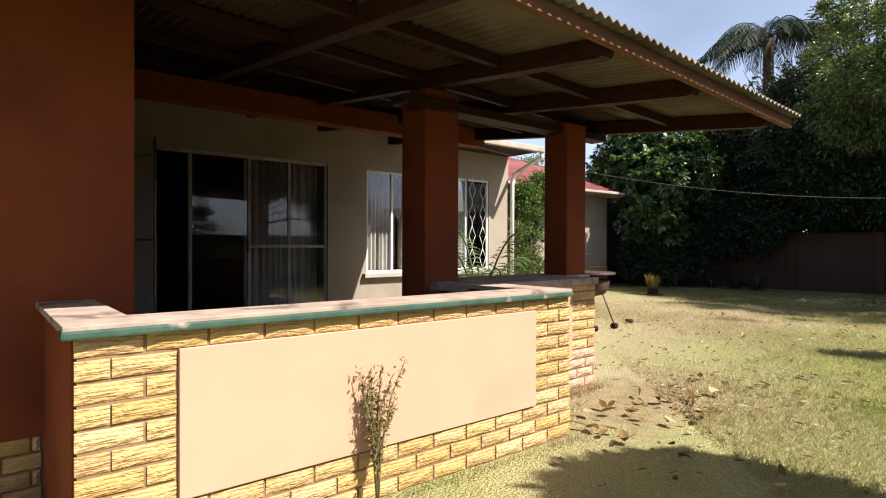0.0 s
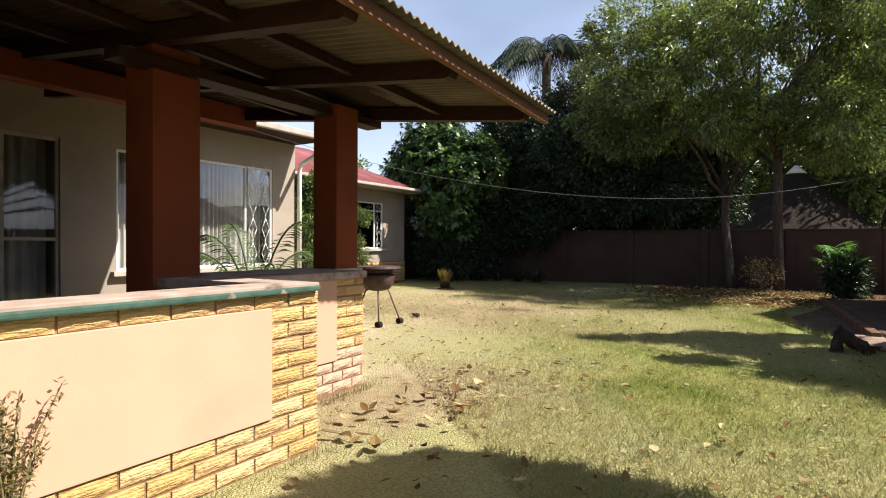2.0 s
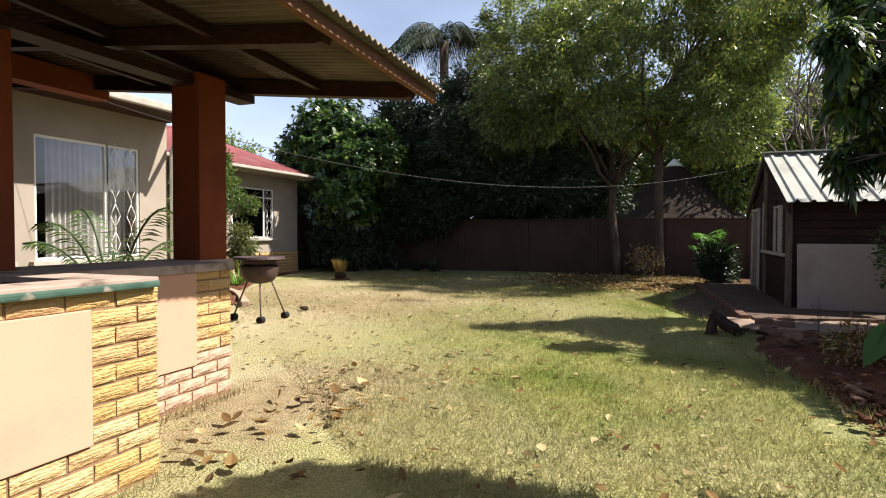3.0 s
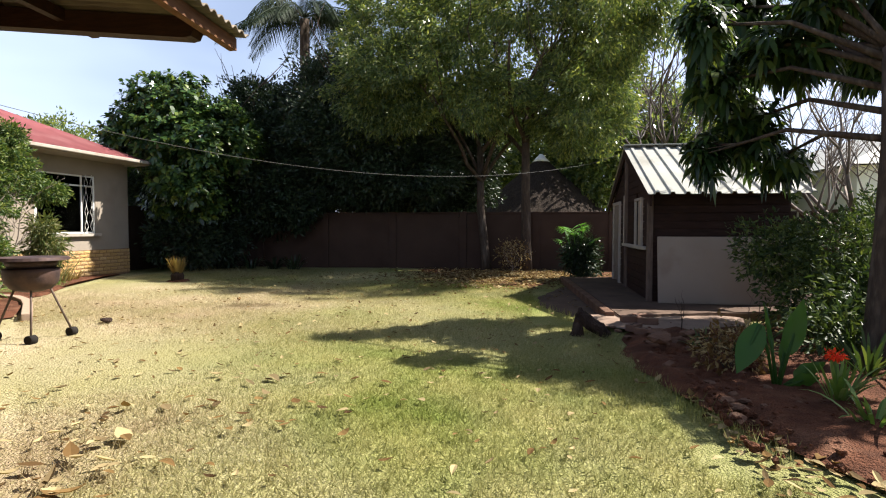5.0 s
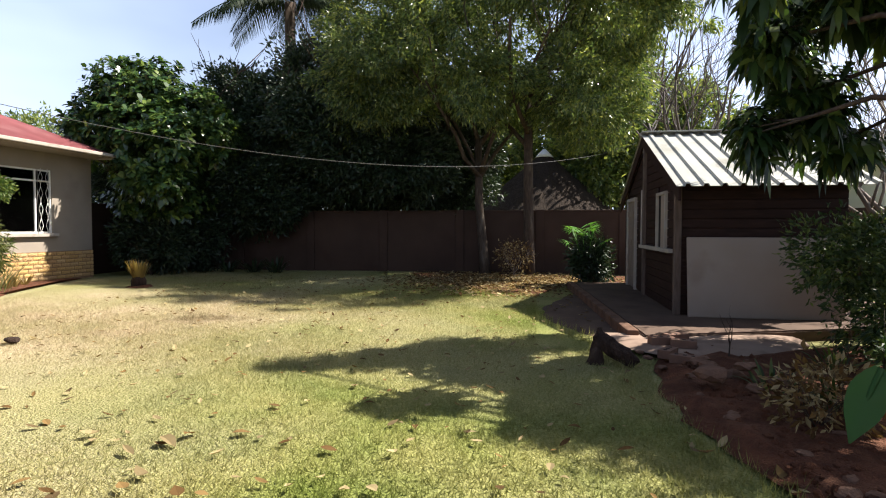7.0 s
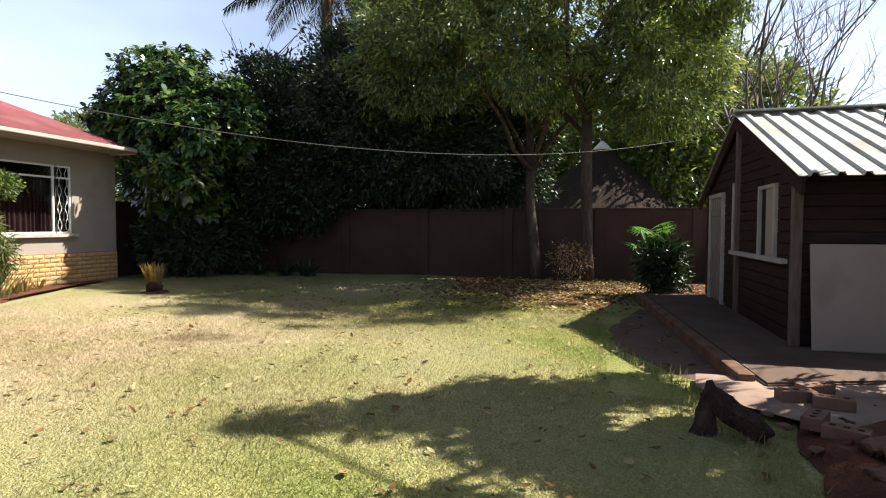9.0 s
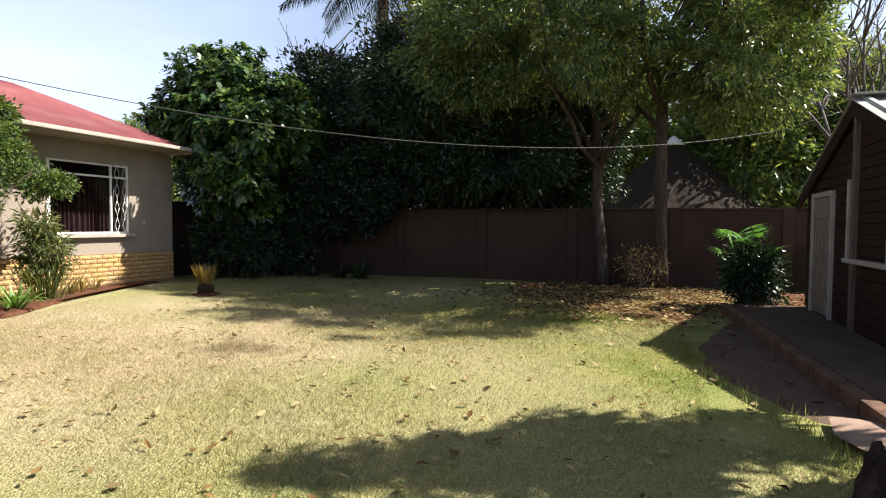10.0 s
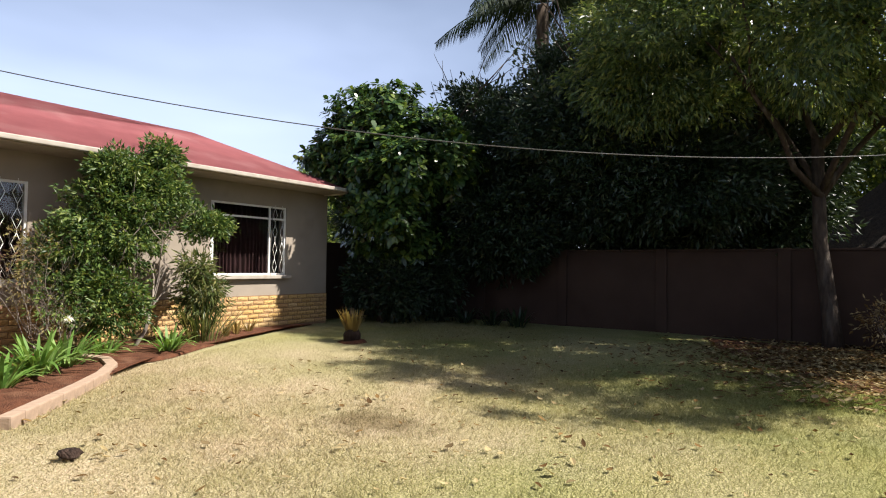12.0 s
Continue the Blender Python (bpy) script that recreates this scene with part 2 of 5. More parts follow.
M_LOG = surface("rotten log", (0.06, 0.037, 0.028), (0.032, 0.02, 0.015), 14.0, relief=1.0, depth=0.03, stretch=(1, 1, 0.4), c=(0.1, 0.068, 0.052), c_scale=9.0)
M_KERB = surface("weathered kerb edging", (0.37, 0.27, 0.2), (0.28, 0.2, 0.145), 6.0, relief=0.5, c=(0.2, 0.15, 0.11), c_scale=3.0)
M_LOOSE = surface("dirty clay brick", (0.2, 0.115, 0.08), (0.13, 0.075, 0.055), 7.0, relief=0.4)
M_CABLE = surface("pale cable", (0.1, 0.095, 0.088), (0.07, 0.066, 0.06), 5.0, rough=0.5)
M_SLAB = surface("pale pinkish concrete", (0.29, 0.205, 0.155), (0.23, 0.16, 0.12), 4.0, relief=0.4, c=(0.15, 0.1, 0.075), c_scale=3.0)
M_PINKBRICK = surface("faded pinkish brick", (0.5, 0.33, 0.24), (0.42, 0.27, 0.19), 14.0, relief=0.6, depth=0.01, c=(0.56, 0.41, 0.27), c_scale=5.0)
M_FARWALL = surface("white far wall", (0.75, 0.73, 0.7), (0.7, 0.68, 0.64), 1.0)


# ---- mesh helpers ----
def part(name, bm, mat, parent=None, label=""):
    """Links a bmesh as one mesh object under a thing or part."""
    me = bpy.data.meshes.new(name)
    bm.to_mesh(me)
    bm.free()
    me.materials.append(mat)
    ob = new(name, me)
    ob.parent = parent
    if label:
        ob["label"] = label
    return ob


def thing(name, label, category, at=(0, 0, 0), group="", kind=""):
    ob = new(name)
    ob.location = at
    ob.empty_display_size = 0.1
    return tagged(ob, label, category, group, kind)


def add_box(bm, x0, x1, y0, y1, z0, z1, bevel=0.0):
    made = bmesh.ops.create_cube(bm, size=1.0, matrix=Matrix.LocRotScale(((x0 + x1) / 2, (y0 + y1) / 2, (z0 + z1) / 2), None, (x1 - x0, y1 - y0, z1 - z0)))
    if bevel:
        edges = list({e for v in made["verts"] for e in v.link_edges})
        bmesh.ops.bevel(bm, geom=edges, offset=bevel, segments=2, affect="EDGES", profile=0.6)
    return bm


def box(x0, x1, y0, y1, z0, z1, bevel=0.0):
    return add_box(bmesh.new(), x0, x1, y0, y1, z0, z1, bevel)


def add_tube(bm, pts, radii, sides=8, cap=True):
    """A tapered tube through points."""
    pts = [Vector(p) for p in pts]
    rings = []
    for k, p in enumerate(pts):
        d = (pts[min(k + 1, len(pts) - 1)] - pts[max(k - 1, 0)]).normalized()
        u = d.orthogonal().normalized()
        v = d.cross(u)
        if rings:
            ref = (rings[-1][0].co - pts[k - 1]).normalized()
            u = (ref - d * ref.dot(d)).normalized()
            v = d.cross(u)
        r = radii[k] if isinstance(radii, (list, tuple)) else radii
        rings.append([bm.verts.new(p + (u * math.cos(a) + v * math.sin(a)) * r) for a in [math.tau * i / sides for i in range(sides)]])
    for a, b in zip(rings, rings[1:]):
        for i in range(sides):
            f = bm.faces.new((a[i], a[(i + 1) % sides], b[(i + 1) % sides], b[i]))
            f.smooth = True
    if cap:
        bm.faces.new(rings[0][::-1])
        bm.faces.new(rings[-1])
    return bm


def tube(pts, radii, sides=8):
    return add_tube(bmesh.new(), pts, radii, sides)


def mesh_arrays(name, verts, faces, mat, parent=None, label="", smooth=False):
    me = bpy.data.meshes.new(name)
    me.from_pydata(verts, [], faces)
    me.materials.append(mat)
    if smooth:
        me.polygons.foreach_set("use_smooth", [True] * len(me.polygons))
    ob = new(name, me)
    ob.parent = parent
    if label:
        ob["label"] = label
    return ob


RNG = np.random.default_rng(7)


def leaf_arrays(centres, outward, size, droop=0.3, narrow=0.4, turn=0.8):
    """Folded leaves (two triangles and a crease each) at the given places, facing roughly outward."""
    n = len(centres)
    d = outward + RNG.normal(0, turn, (n, 3)) + np.array((0, 0, -droop))
    d /= np.linalg.norm(d, axis=1)[:, None] + 1e-6
    w = np.cross(d, RNG.normal(0, 1, (n, 3)))
    w /= np.linalg.norm(w, axis=1)[:, None] + 1e-6
    up = np.cross(w, d)
    s = size * RNG.uniform(0.6, 1.3, (n, 1))
    a, b = centres, centres + d * s
    mid = centres + d * s * 0.45
    l, r = mid + w * s * narrow * 0.5 + up * s * 0.08, mid - w * s * narrow * 0.5 + up * s * 0.08
    verts = np.stack([a, l, b, r], 1).reshape(-1, 3)
    k = np.arange(n) * 4
    faces = np.concatenate([np.stack([k, k + 2, k + 1], 1), np.stack([k, k + 3, k + 2], 1)])
    return verts, faces


def crown_points(lobes, count, shell=0.55, clump=0.0):
    """Points in clumps near the skin of ellipsoid lobes (x, y, z, rx, ry, rz), and the ways out."""
    lobes = np.array(lobes, float)
    weight = lobes[:, 3] * lobes[:, 4] + lobes[:, 4] * lobes[:, 5] + lobes[:, 3] * lobes[:, 5]
    which = RNG.choice(len(lobes), count, p=weight / weight.sum())
    d = RNG.normal(0, 1, (count, 3))
    d /= np.linalg.norm(d, axis=1)[:, None]
    r = shell + (1 - shell) * RNG.random((count, 1)) ** 0.6
    c = lobes[which, :3] + d * r * lobes[which, 3:6]
    return c, d


def crown(name, lobes, clumps, per, size, mat, parent, spread=0.25, shell=0.5, droop=0.3, narrow=0.4, label=""):
    """A crown of leaf clumps: twig ends on the lobes, a tuft of leaves at each."""
    c, d = crown_points(lobes, clumps, shell)
    cc = np.repeat(c, per, 0)
    dd = np.repeat(d, per, 0)
    off = RNG.normal(0, 1, cc.shape)
    off *= spread * 1.7 * RNG.random((len(cc), 1)) ** 0.45 / np.linalg.norm(off, axis=1)[:, None]
    off *= RNG.uniform(0.5, 1.15, (len(c), 1)).repeat(per, 0) * np.array((1, 1, 0.75))
    verts, faces = leaf_arrays(cc + off, dd + off / spread * 0.5, size, droop, narrow)
    return mesh_arrays(name, verts, faces, mat, parent, label)


def whorls(name, lobes, count, per, size, mat, parent, shell=0.4, droop=0.6, narrow=0.26, reach=0.3, label=""):
    """A crown of leaf rosettes: long leaves spread from each twig end, arching down, each of four facets."""
    c, d = crown_points(lobes, count, shell)
    c = c + RNG.normal(0, 0.05, c.shape)
    axis = d + np.array((0, 0, 0.5))
    axis /= np.linalg.norm(axis, axis=1)[:, None]
    u = np.cross(axis, RNG.normal(0, 1, axis.shape))
    u /= np.linalg.norm(u, axis=1)[:, None]
    v = np.cross(axis, u)
    big = RNG.uniform(0.75, 1.2, (count, 1)).repeat(per, 0)
    turn = (np.arange(per) * 2.4)[None] + RNG.uniform(0, 6.3, (count, 1)) + RNG.normal(0, 0.3, (count, per))
    turn = turn.reshape(-1, 1)
    cc, ax = c.repeat(per, 0), axis.repeat(per, 0)
    out = u.repeat(per, 0) * np.cos(turn) + v.repeat(per, 0) * np.sin(turn)
    way = out + ax * RNG.uniform(0.0, 0.9, turn.shape) + RNG.normal(0, 0.2, out.shape)
    way /= np.linalg.norm(way, axis=1)[:, None]
    s = size * big * RNG.uniform(0.7, 1.2, turn.shape)
    cc = cc - ax * size * reach * RNG.uniform(0, 2.0, turn.shape)
    side_way = np.cross(way, ax + np.array((0, 0, 0.6)))
    side_way /= np.linalg.norm(side_way, axis=1)[:, None] + 1e-6
    down = np.array((0, 0, -1.0)) * droop * s
    a, m1, m2, tip = cc, cc + way * s * 0.35 + down * 0.08, cc + way * s * 0.7 + down * 0.35, cc + way * s * 0.92 + down * 0.8
    w = side_way * s * narrow * 0.5
    verts = np.stack([a, m1 - w, m1 + w, m2 - w * 0.85, m2 + w * 0.85, tip], 1).reshape(-1, 3)
    k = (np.arange(len(cc)) * 6)[:, None]
    faces = [tuple(f) for q in ((0, 1, 2), (3, 5, 4)) for f in (k + np.array(q)).tolist()] + [tuple(f) for f in (k + np.array((1, 3, 4, 2))).tolist()]
    return mesh_arrays(name, verts, faces, mat, parent, label)


# ---- ground ----
def slope(x, y):
    """Height of the porch roof sheet."""
    return 2.565 - 0.042 * x + 0.108 * (y + 0.5)


def grass_material(name, through=0.0):
    m, nt, p = material(name)
    geo = nt.nodes.new("ShaderNodeNewGeometry")
    big = noisy(nt, 0.35, 0.42, 0.62, coords="Object")
    mid = noisy(nt, 1.6, 0.35, 0.65)
    fine = noisy(nt, 60.0, 0.35, 0.65, 9.0)
    green = mixed(nt, (0.225, 0.262, 0.068), (0.38, 0.362, 0.135), mid)
    dry = mixed(nt, (0.63, 0.5, 0.36), (0.53, 0.44, 0.28), mid)
    sep = nt.nodes.new("ShaderNodeSeparateXYZ")
    nt.links.new(geo.outputs["Position"], sep.inputs[0])
    near = nt.nodes.new("ShaderNodeMapRange")
    near.inputs[1].default_value, near.inputs[2].default_value = -1.2, 2.2
    near.inputs[3].default_value, near.inputs[4].default_value = 0.0, 0.75
    nt.links.new(sep.outputs[1], near.inputs[0])
    both = nt.nodes.new("ShaderNodeMath")
    both.operation, both.use_clamp = "MULTIPLY_ADD", True
    both.inputs[1].default_value = 0.4
    nt.links.new(big, both.inputs[0])
    far = nt.nodes.new("ShaderNodeMapRange")
    far.inputs[1].default_value, far.inputs[2].default_value = 10.5, 14.0
    far.inputs[3].default_value, far.inputs[4].default_value = 1.0, 0.25
    nt.links.new(sep.outputs[0], far.inputs[0])
    dryness = nt.nodes.new("ShaderNodeMath")
    dryness.operation = "MULTIPLY"
    nt.links.new(near.outputs[0], dryness.inputs[0])
    nt.links.new(far.outputs[0], dryness.inputs[1])
    nt.links.new(dryness.outputs[0], both.inputs[2])
    col = mixed(nt, green, dry, both.outputs[0])
    # trodden bare soil beside the porch, and a worn spot in the lawn
    for centre, stretch, soil_a, soil_b in (((3.9, 0.25, 0), (0.75, 1.35, 0), (0.44, 0.33, 0.22), (0.31, 0.225, 0.14)), ((9.75, 1.9, 0), (2.8, 1.7, 0), (0.3, 0.22, 0.13), (0.22, 0.165, 0.095))):
        away = nt.nodes.new("ShaderNodeVectorMath")
        away.operation = "SUBTRACT"
        away.inputs[1].default_value = centre
        size = nt.nodes.new("ShaderNodeVectorMath")
        size.operation = "MULTIPLY"
        size.inputs[1].default_value = stretch
        dist = nt.nodes.new("ShaderNodeVectorMath")
        dist.operation = "LENGTH"
        ragged = nt.nodes.new("ShaderNodeMath")
        ragged.operation = "MULTIPLY_ADD"
        ragged.inputs[1].default_value = 0.7
        edge = nt.nodes.new("ShaderNodeMapRange")
        edge.inputs[1].default_value, edge.inputs[2].default_value = 0.75, 1.5
        edge.inputs[3].default_value, edge.inputs[4].default_value = 0.85, 0.0
        nt.links.new(geo.outputs["Position"], away.inputs[0])
        nt.links.new(away.outputs[0], size.inputs[0])
        nt.links.new(size.outputs[0], dist.inputs[0])
        nt.links.new(noisy(nt, 3.5, 0.3, 0.7, 8.0), ragged.inputs[0])
        nt.links.new(dist.outputs["Value"], ragged.inputs[2])
        nt.links.new(ragged.outputs[0], edge.inputs[0])
        col = mixed(nt, col, mixed(nt, soil_a, soil_b, noisy(nt, 9.0)), edge.outputs[0])
    deep = nt.nodes.new("ShaderNodeMix")
    deep.data_type, deep.blend_type = "RGBA", "MULTIPLY"
    deep.inputs[7].default_value = (0.6, 0.64, 0.48, 1)
    nt.links.new(fine, deep.inputs[0])
    nt.links.new(col, deep.inputs[6])
    col = deep.outputs[2]
    nt.links.new(col, p.inputs["Base Color"])
    p.inputs["Roughness"].default_value = 0.95
    p.inputs["Specular IOR Level"].default_value = 0.1
    if through:
        tr = nt.nodes.new("ShaderNodeBsdfTranslucent")
        mx = nt.nodes.new("ShaderNodeMixShader")
        mx.inputs[0].default_value = through
        nt.links.new(col, tr.inputs[0])
        nt.links.new(p.outputs[0], mx.inputs[1])
        nt.links.new(tr.outputs[0], mx.inputs[2])
        nt.links.new(mx.outputs[0], nt.nodes["Material Output"].inputs[0])
    else:
        bumped(nt, p, noisy(nt, 70.0, 0.2, 0.8), 0.9, 0.03)
    return m


M_GRASS = grass_material("lawn")
M_BLADE = grass_material("grass blades", 0.5)


def sheet(xs, ys, height):
    verts = np.array([(x, y, height(x, y)) for y in ys for x in xs])
    nx = len(xs)
    faces = [(j * nx + i, j * nx + i + 1, (j + 1) * nx + i + 1, (j + 1) * nx + i) for j in range(len(ys) - 1) for i in range(nx - 1)]
    return verts, faces


def ground_height(x, y):
    if -3 < x < 19 and -9 < y < 9:
        return 0.03 * noise.noise(Vector((x * 0.35, y * 0.35, 0.3))) - 0.012
    return -0.02


v, f = sheet([-400, -60, -12] + [-5 + 0.5 * i for i in range(52)] + [30, 80, 400], [-400, -60, -14] + [-10 + 0.5 * i for i in range(42)] + [16, 60, 400], ground_height)
tagged(mesh_arrays("ground", v, f, M_GRASS, smooth=True), "mown lawn, patchy green and dry straw coloured", "lawn", kind="structure")

# ---- porch ----
COURSE, PITCH, PANEL_TOP = 0.085, 0.233, 0.845


def brick_mesh(width, height, depth, seed):
    """A rock-faced brick: uneven front at y = 0, rounded back to its joints."""
    r = random.Random(seed)
    nx, nz = max(3, int(width / 0.04)), 4
    verts, faces = [], []
    for j in range(nz):
        for i in range(nx):
            rim = i in (0, nx - 1) or j in (0, nz - 1)
            verts.append((width * i / (nx - 1) + (0 if rim else r.uniform(-0.004, 0.004)), (r.uniform(0.006, 0.011) if rim else r.uniform(-0.005, 0.004)), height * j / (nz - 1)))
    for j in range(nz - 1):
        for i in range(nx - 1):
            faces.append((j * nx + i, j * nx + i + 1, (j + 1) * nx + i + 1, (j + 1) * nx + i))
    ring = [i for i in range(nx)] + [(j + 1) * nx - 1 for j in range(1, nz)] + [(nz - 1) * nx + i for i in range(nx - 2, -1, -1)] + [j * nx for j in range(nz - 2, 0, -1)]
    base = len(verts)
    verts += [(verts[k][0], depth, verts[k][2]) for k in ring]
    for a in range(len(ring)):
        b = (a + 1) % len(ring)
        faces.append((ring[b], ring[a], base + a, base + b))
    me = bpy.data.meshes.new("brick")
    me.from_pydata(verts, [], faces)
    me.materials.append(M_BRICK)
    return me


BRICKS = {}


def lay_brick(parent, x, y, z, width, height=0.073, mat=None):
    """One brick with its front at y, facing -y."""
    key = (round(width, 2), round(height, 2), random.randrange(5))
    if key not in BRICKS:
        BRICKS[key] = brick_mesh(key[0], key[1], 0.035, len(BRICKS))
    ob = new("brick", BRICKS[key])
    ob.location = (x, y + random.uniform(-0.002, 0.002), z)
    ob.parent = parent
    if mat:
        ob.material_slots[0].link = "OBJECT"
        ob.material_slots[0].material = mat
    return ob


def lay_course(parent, x0, x1, y, z, offset, joint=0.009, mat=None):
    """Bricks from x0 to x1 in a running bond; offset in bricks."""
    x = x0 - offset * PITCH
    while x < x1 - 0.02:
        a, b = max(x, x0), min(x + PITCH, x1)
        if b - a > 0.04:
            lay_brick(parent, a + joint / 2, y, z + joint / 2, b - a - joint, mat=mat)
        x += PITCH


W1, W1R, PANEL_L, PANEL_R = 0.0, 2.796, 0.35, 2.436
low = thing("porch_wall", "low yellow face-brick porch wall with peach plaster panel", "wall", kind="structure")
bm = box(W1 + 0.012, W1R - 0.012, 0.014, 0.2, -0.05, 0.92)
add_box(bm, 0.012, 0.2, 0.2, 1.06, -0.05, 0.92)
add_box(bm, 2.55, W1R - 0.012, 0.2, 0.76, -0.05, 0.92)
part("core", bm, M_MORTAR, low)
part("plaster_panel", box(PANEL_L, PANEL_R, -0.004, 0.02, PANEL_TOP - 7 * COURSE, PANEL_TOP, 0.004), M_PLASTER, low, "smooth peach plaster panel")
part("end_face", box(W1 - 0.002, 0.02, 0.03, 1.06, -0.05, 0.915), M_ORANGE, low, "terracotta painted end")

pier = thing("porch_pier_wall", "yellow face-brick porch pier with peach plaster strip", "wall", kind="structure")
P_Y, P_R = 0.74, 4.11
bm = box(W1R, P_R - 0.012, P_Y + 0.014, 1.16, -0.05, 0.9)
add_box(bm, 2.6, 4.55, 1.16, 1.5, -0.05, 0.9)
part("core", bm, M_MORTAR, pier)
part("plaster_strip", box(W1R, 3.76, P_Y - 0.004, P_Y + 0.02, 0.25, 0.9, 0.004), M_PLASTER, pier, "smooth peach plaster strip")
bm = box(2.5, P_R + 0.01, P_Y - 0.02, 1.15, 0.9, 0.96, 0.008)
add_box(bm, 2.94, 4.58, 1.15, 1.55, 0.9, 0.958, 0.008)
part("shelf", bm, M_COPING, pier, "weathered dark slab shelf")

coping = thing("porch_coping", "worn peach coping with flaking green painted edge", "coping", kind="structure")
bm = box(-0.035, 2.765, -0.028, 0.215, 0.935, 0.968, 0.006)
add_box(bm, -0.035, 0.21, 0.215, 1.05, 0.935, 0.9675, 0.006)
add_box(bm, 2.5, 2.765, 0.215, 0.72, 0.935, 0.9675, 0.006)
part("coping_top", bm, M_COPING, coping)
part("coping_edge", box(-0.04, 2.77, -0.036, 0.05, 0.918, 0.951, 0.01), M_GREEN, coping, "flaking green edge")

bm = box(-2.6, 2.55, 1.42, 5.3, -0.05, 0.2)
add_box(bm, 0.2, 2.55, 0.2, 1.42, -0.05, 0.2)
add_box(bm, 2.55, 4.48, 1.5, 5.3, -0.05, 0.2)
tagged(part("porch_floor", bm, M_PORCHFLOOR), "dark concrete porch floor", "floor", kind="structure")


def column(x0, x1, y0, y1, z0, z1, name="porch_column", label="square terracotta painted porch column"):
    ob = tagged(part(name, box(x0, x1, y0, y1, z0, z1, 0.012), M_ORANGE), label, "column", group="porch columns")
    return ob


column(2.56, 2.92, 1.29, 1.62, 0.2, slope(2.7, 1.3) - 0.11)
column(4.23, 4.53, 1.17, 1.46, 0.955, slope(4.4, 1.3) - 0.11)
column(-1.1, 0.405, 1.07, 1.42, 0.3, slope(0, 1.2) - 0.03, label="broad terracotta painted porch pillar on brick plinth")
plinth = thing("pillar_plinth", "face-brick plinth under the broad pillar", "plinth", kind="structure")
part("core", box(-1.1, 0.42, 1.09, 1.42, -0.05, 0.3), M_MORTAR, plinth)

tagged(part("wall_porch_side", box(-1.1, -0.9, 1.42, 5.3, -0.05, 3.05), M_ORANGE), "terracotta painted wall closing the porch", "wall", kind="structure")

roof = thing("porch_roof", "corrugated iron porch roof on dark timber rafters", "roof", kind="structure")
xs = np.arange(-2.6, 5.19, 0.0095)
wave = 0.013 * np.sin(xs * math.tau / 0.076)
nx = len(xs)
# The inner sheet takes the darker copy, so porch shade is painted on it.
for y0, y1, lift, mat, label in ((-0.56, 0.85, 0.016, M_SHEET, "weathered corrugated iron sheet"), (0.75, 5.25, 0.028, M_SHADESHEET, "inner corrugated iron sheet, coloured dark for the porch shade")):
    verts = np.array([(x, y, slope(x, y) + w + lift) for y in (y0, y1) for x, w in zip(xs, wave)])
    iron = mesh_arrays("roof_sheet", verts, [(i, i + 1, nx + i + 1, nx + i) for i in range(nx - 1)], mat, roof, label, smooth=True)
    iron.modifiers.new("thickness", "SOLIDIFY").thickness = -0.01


def sloped_beam(name, x, y0, y1, w, h, drop, mat, parent, label=""):
    """A rafter that runs in y under the sheet, its outer end cut round below."""
    bm = bmesh.new()
    prof = [(y1, 0), (y1, -h), (y0 + h * 0.55, -h), (y0 + h * 0.22, -h * 0.9), (y0 + 0.01, -h * 0.62), (y0, -h * 0.3), (y0, 0)]
    rings = []
    for sx in (-w / 2, w / 2):
        rings.append([bm.verts.new((x + sx, y, slope(x, y) - drop + z)) for y, z in prof])
    n = len(prof)
    bm.faces.new(rings[0][::-1])
    bm.faces.new(rings[1])
    for i in range(n):
        bm.faces.new((rings[0][i], rings[0][(i + 1) % n], rings[1][(i + 1) % n], rings[1][i]))
    bmesh.ops.recalc_face_normals(bm, faces=bm.faces)
    return part(name, bm, mat, parent, label)


def purlin(y, w, h, drop, mat, name="purlin", x0=-2.6, x1=5.1):
    bm = bmesh.new()
    c = []
    for x in (x0, x1):
        for dy, dz in ((-w / 2, 0), (w / 2, 0), (w / 2, -h), (-w / 2, -h)):
            c.append(bm.verts.new((x, y + dy, slope(x, y) - drop + dz)))
    for q in ((0, 1, 2, 3), (7, 6, 5, 4), (0, 4, 5, 1), (1, 5, 6, 2), (2, 6, 7, 3), (3, 7, 4, 0)):
        bm.faces.new([c[k] for k in q])
    bmesh.ops.recalc_face_normals(bm, faces=bm.faces)
    return part(name, bm, mat, roof)


for x in (-0.85, 0.3, 1.45, 2.6, 3.65, 4.88):
    sloped_beam("rafter", x, -0.42, 5.2, 0.1, 0.12, 0.0, M_WOOD, roof)
purlin(-0.47, 0.05, 0.075, 0.004, M_FASCIA, "fascia", x1=5.16)
for y in (0.45, 1.35, 2.3, 3.3, 4.3):
    purlin(y, 0.05, 0.07, 0.002, M_WOOD)
tagged(part("wall_plate", box(2.3, 4.95, 1.22, 1.4, 2.36, 2.43), M_WOOD), "dark timber plate on the porch columns", "beam", kind="structure")
tagged(part("porch_beam", box(-2.6, 5.0, 3.15, 3.35, 2.56, 2.78), M_ORANGE), "terracotta painted beam under the porch roof", "beam", kind="structure")


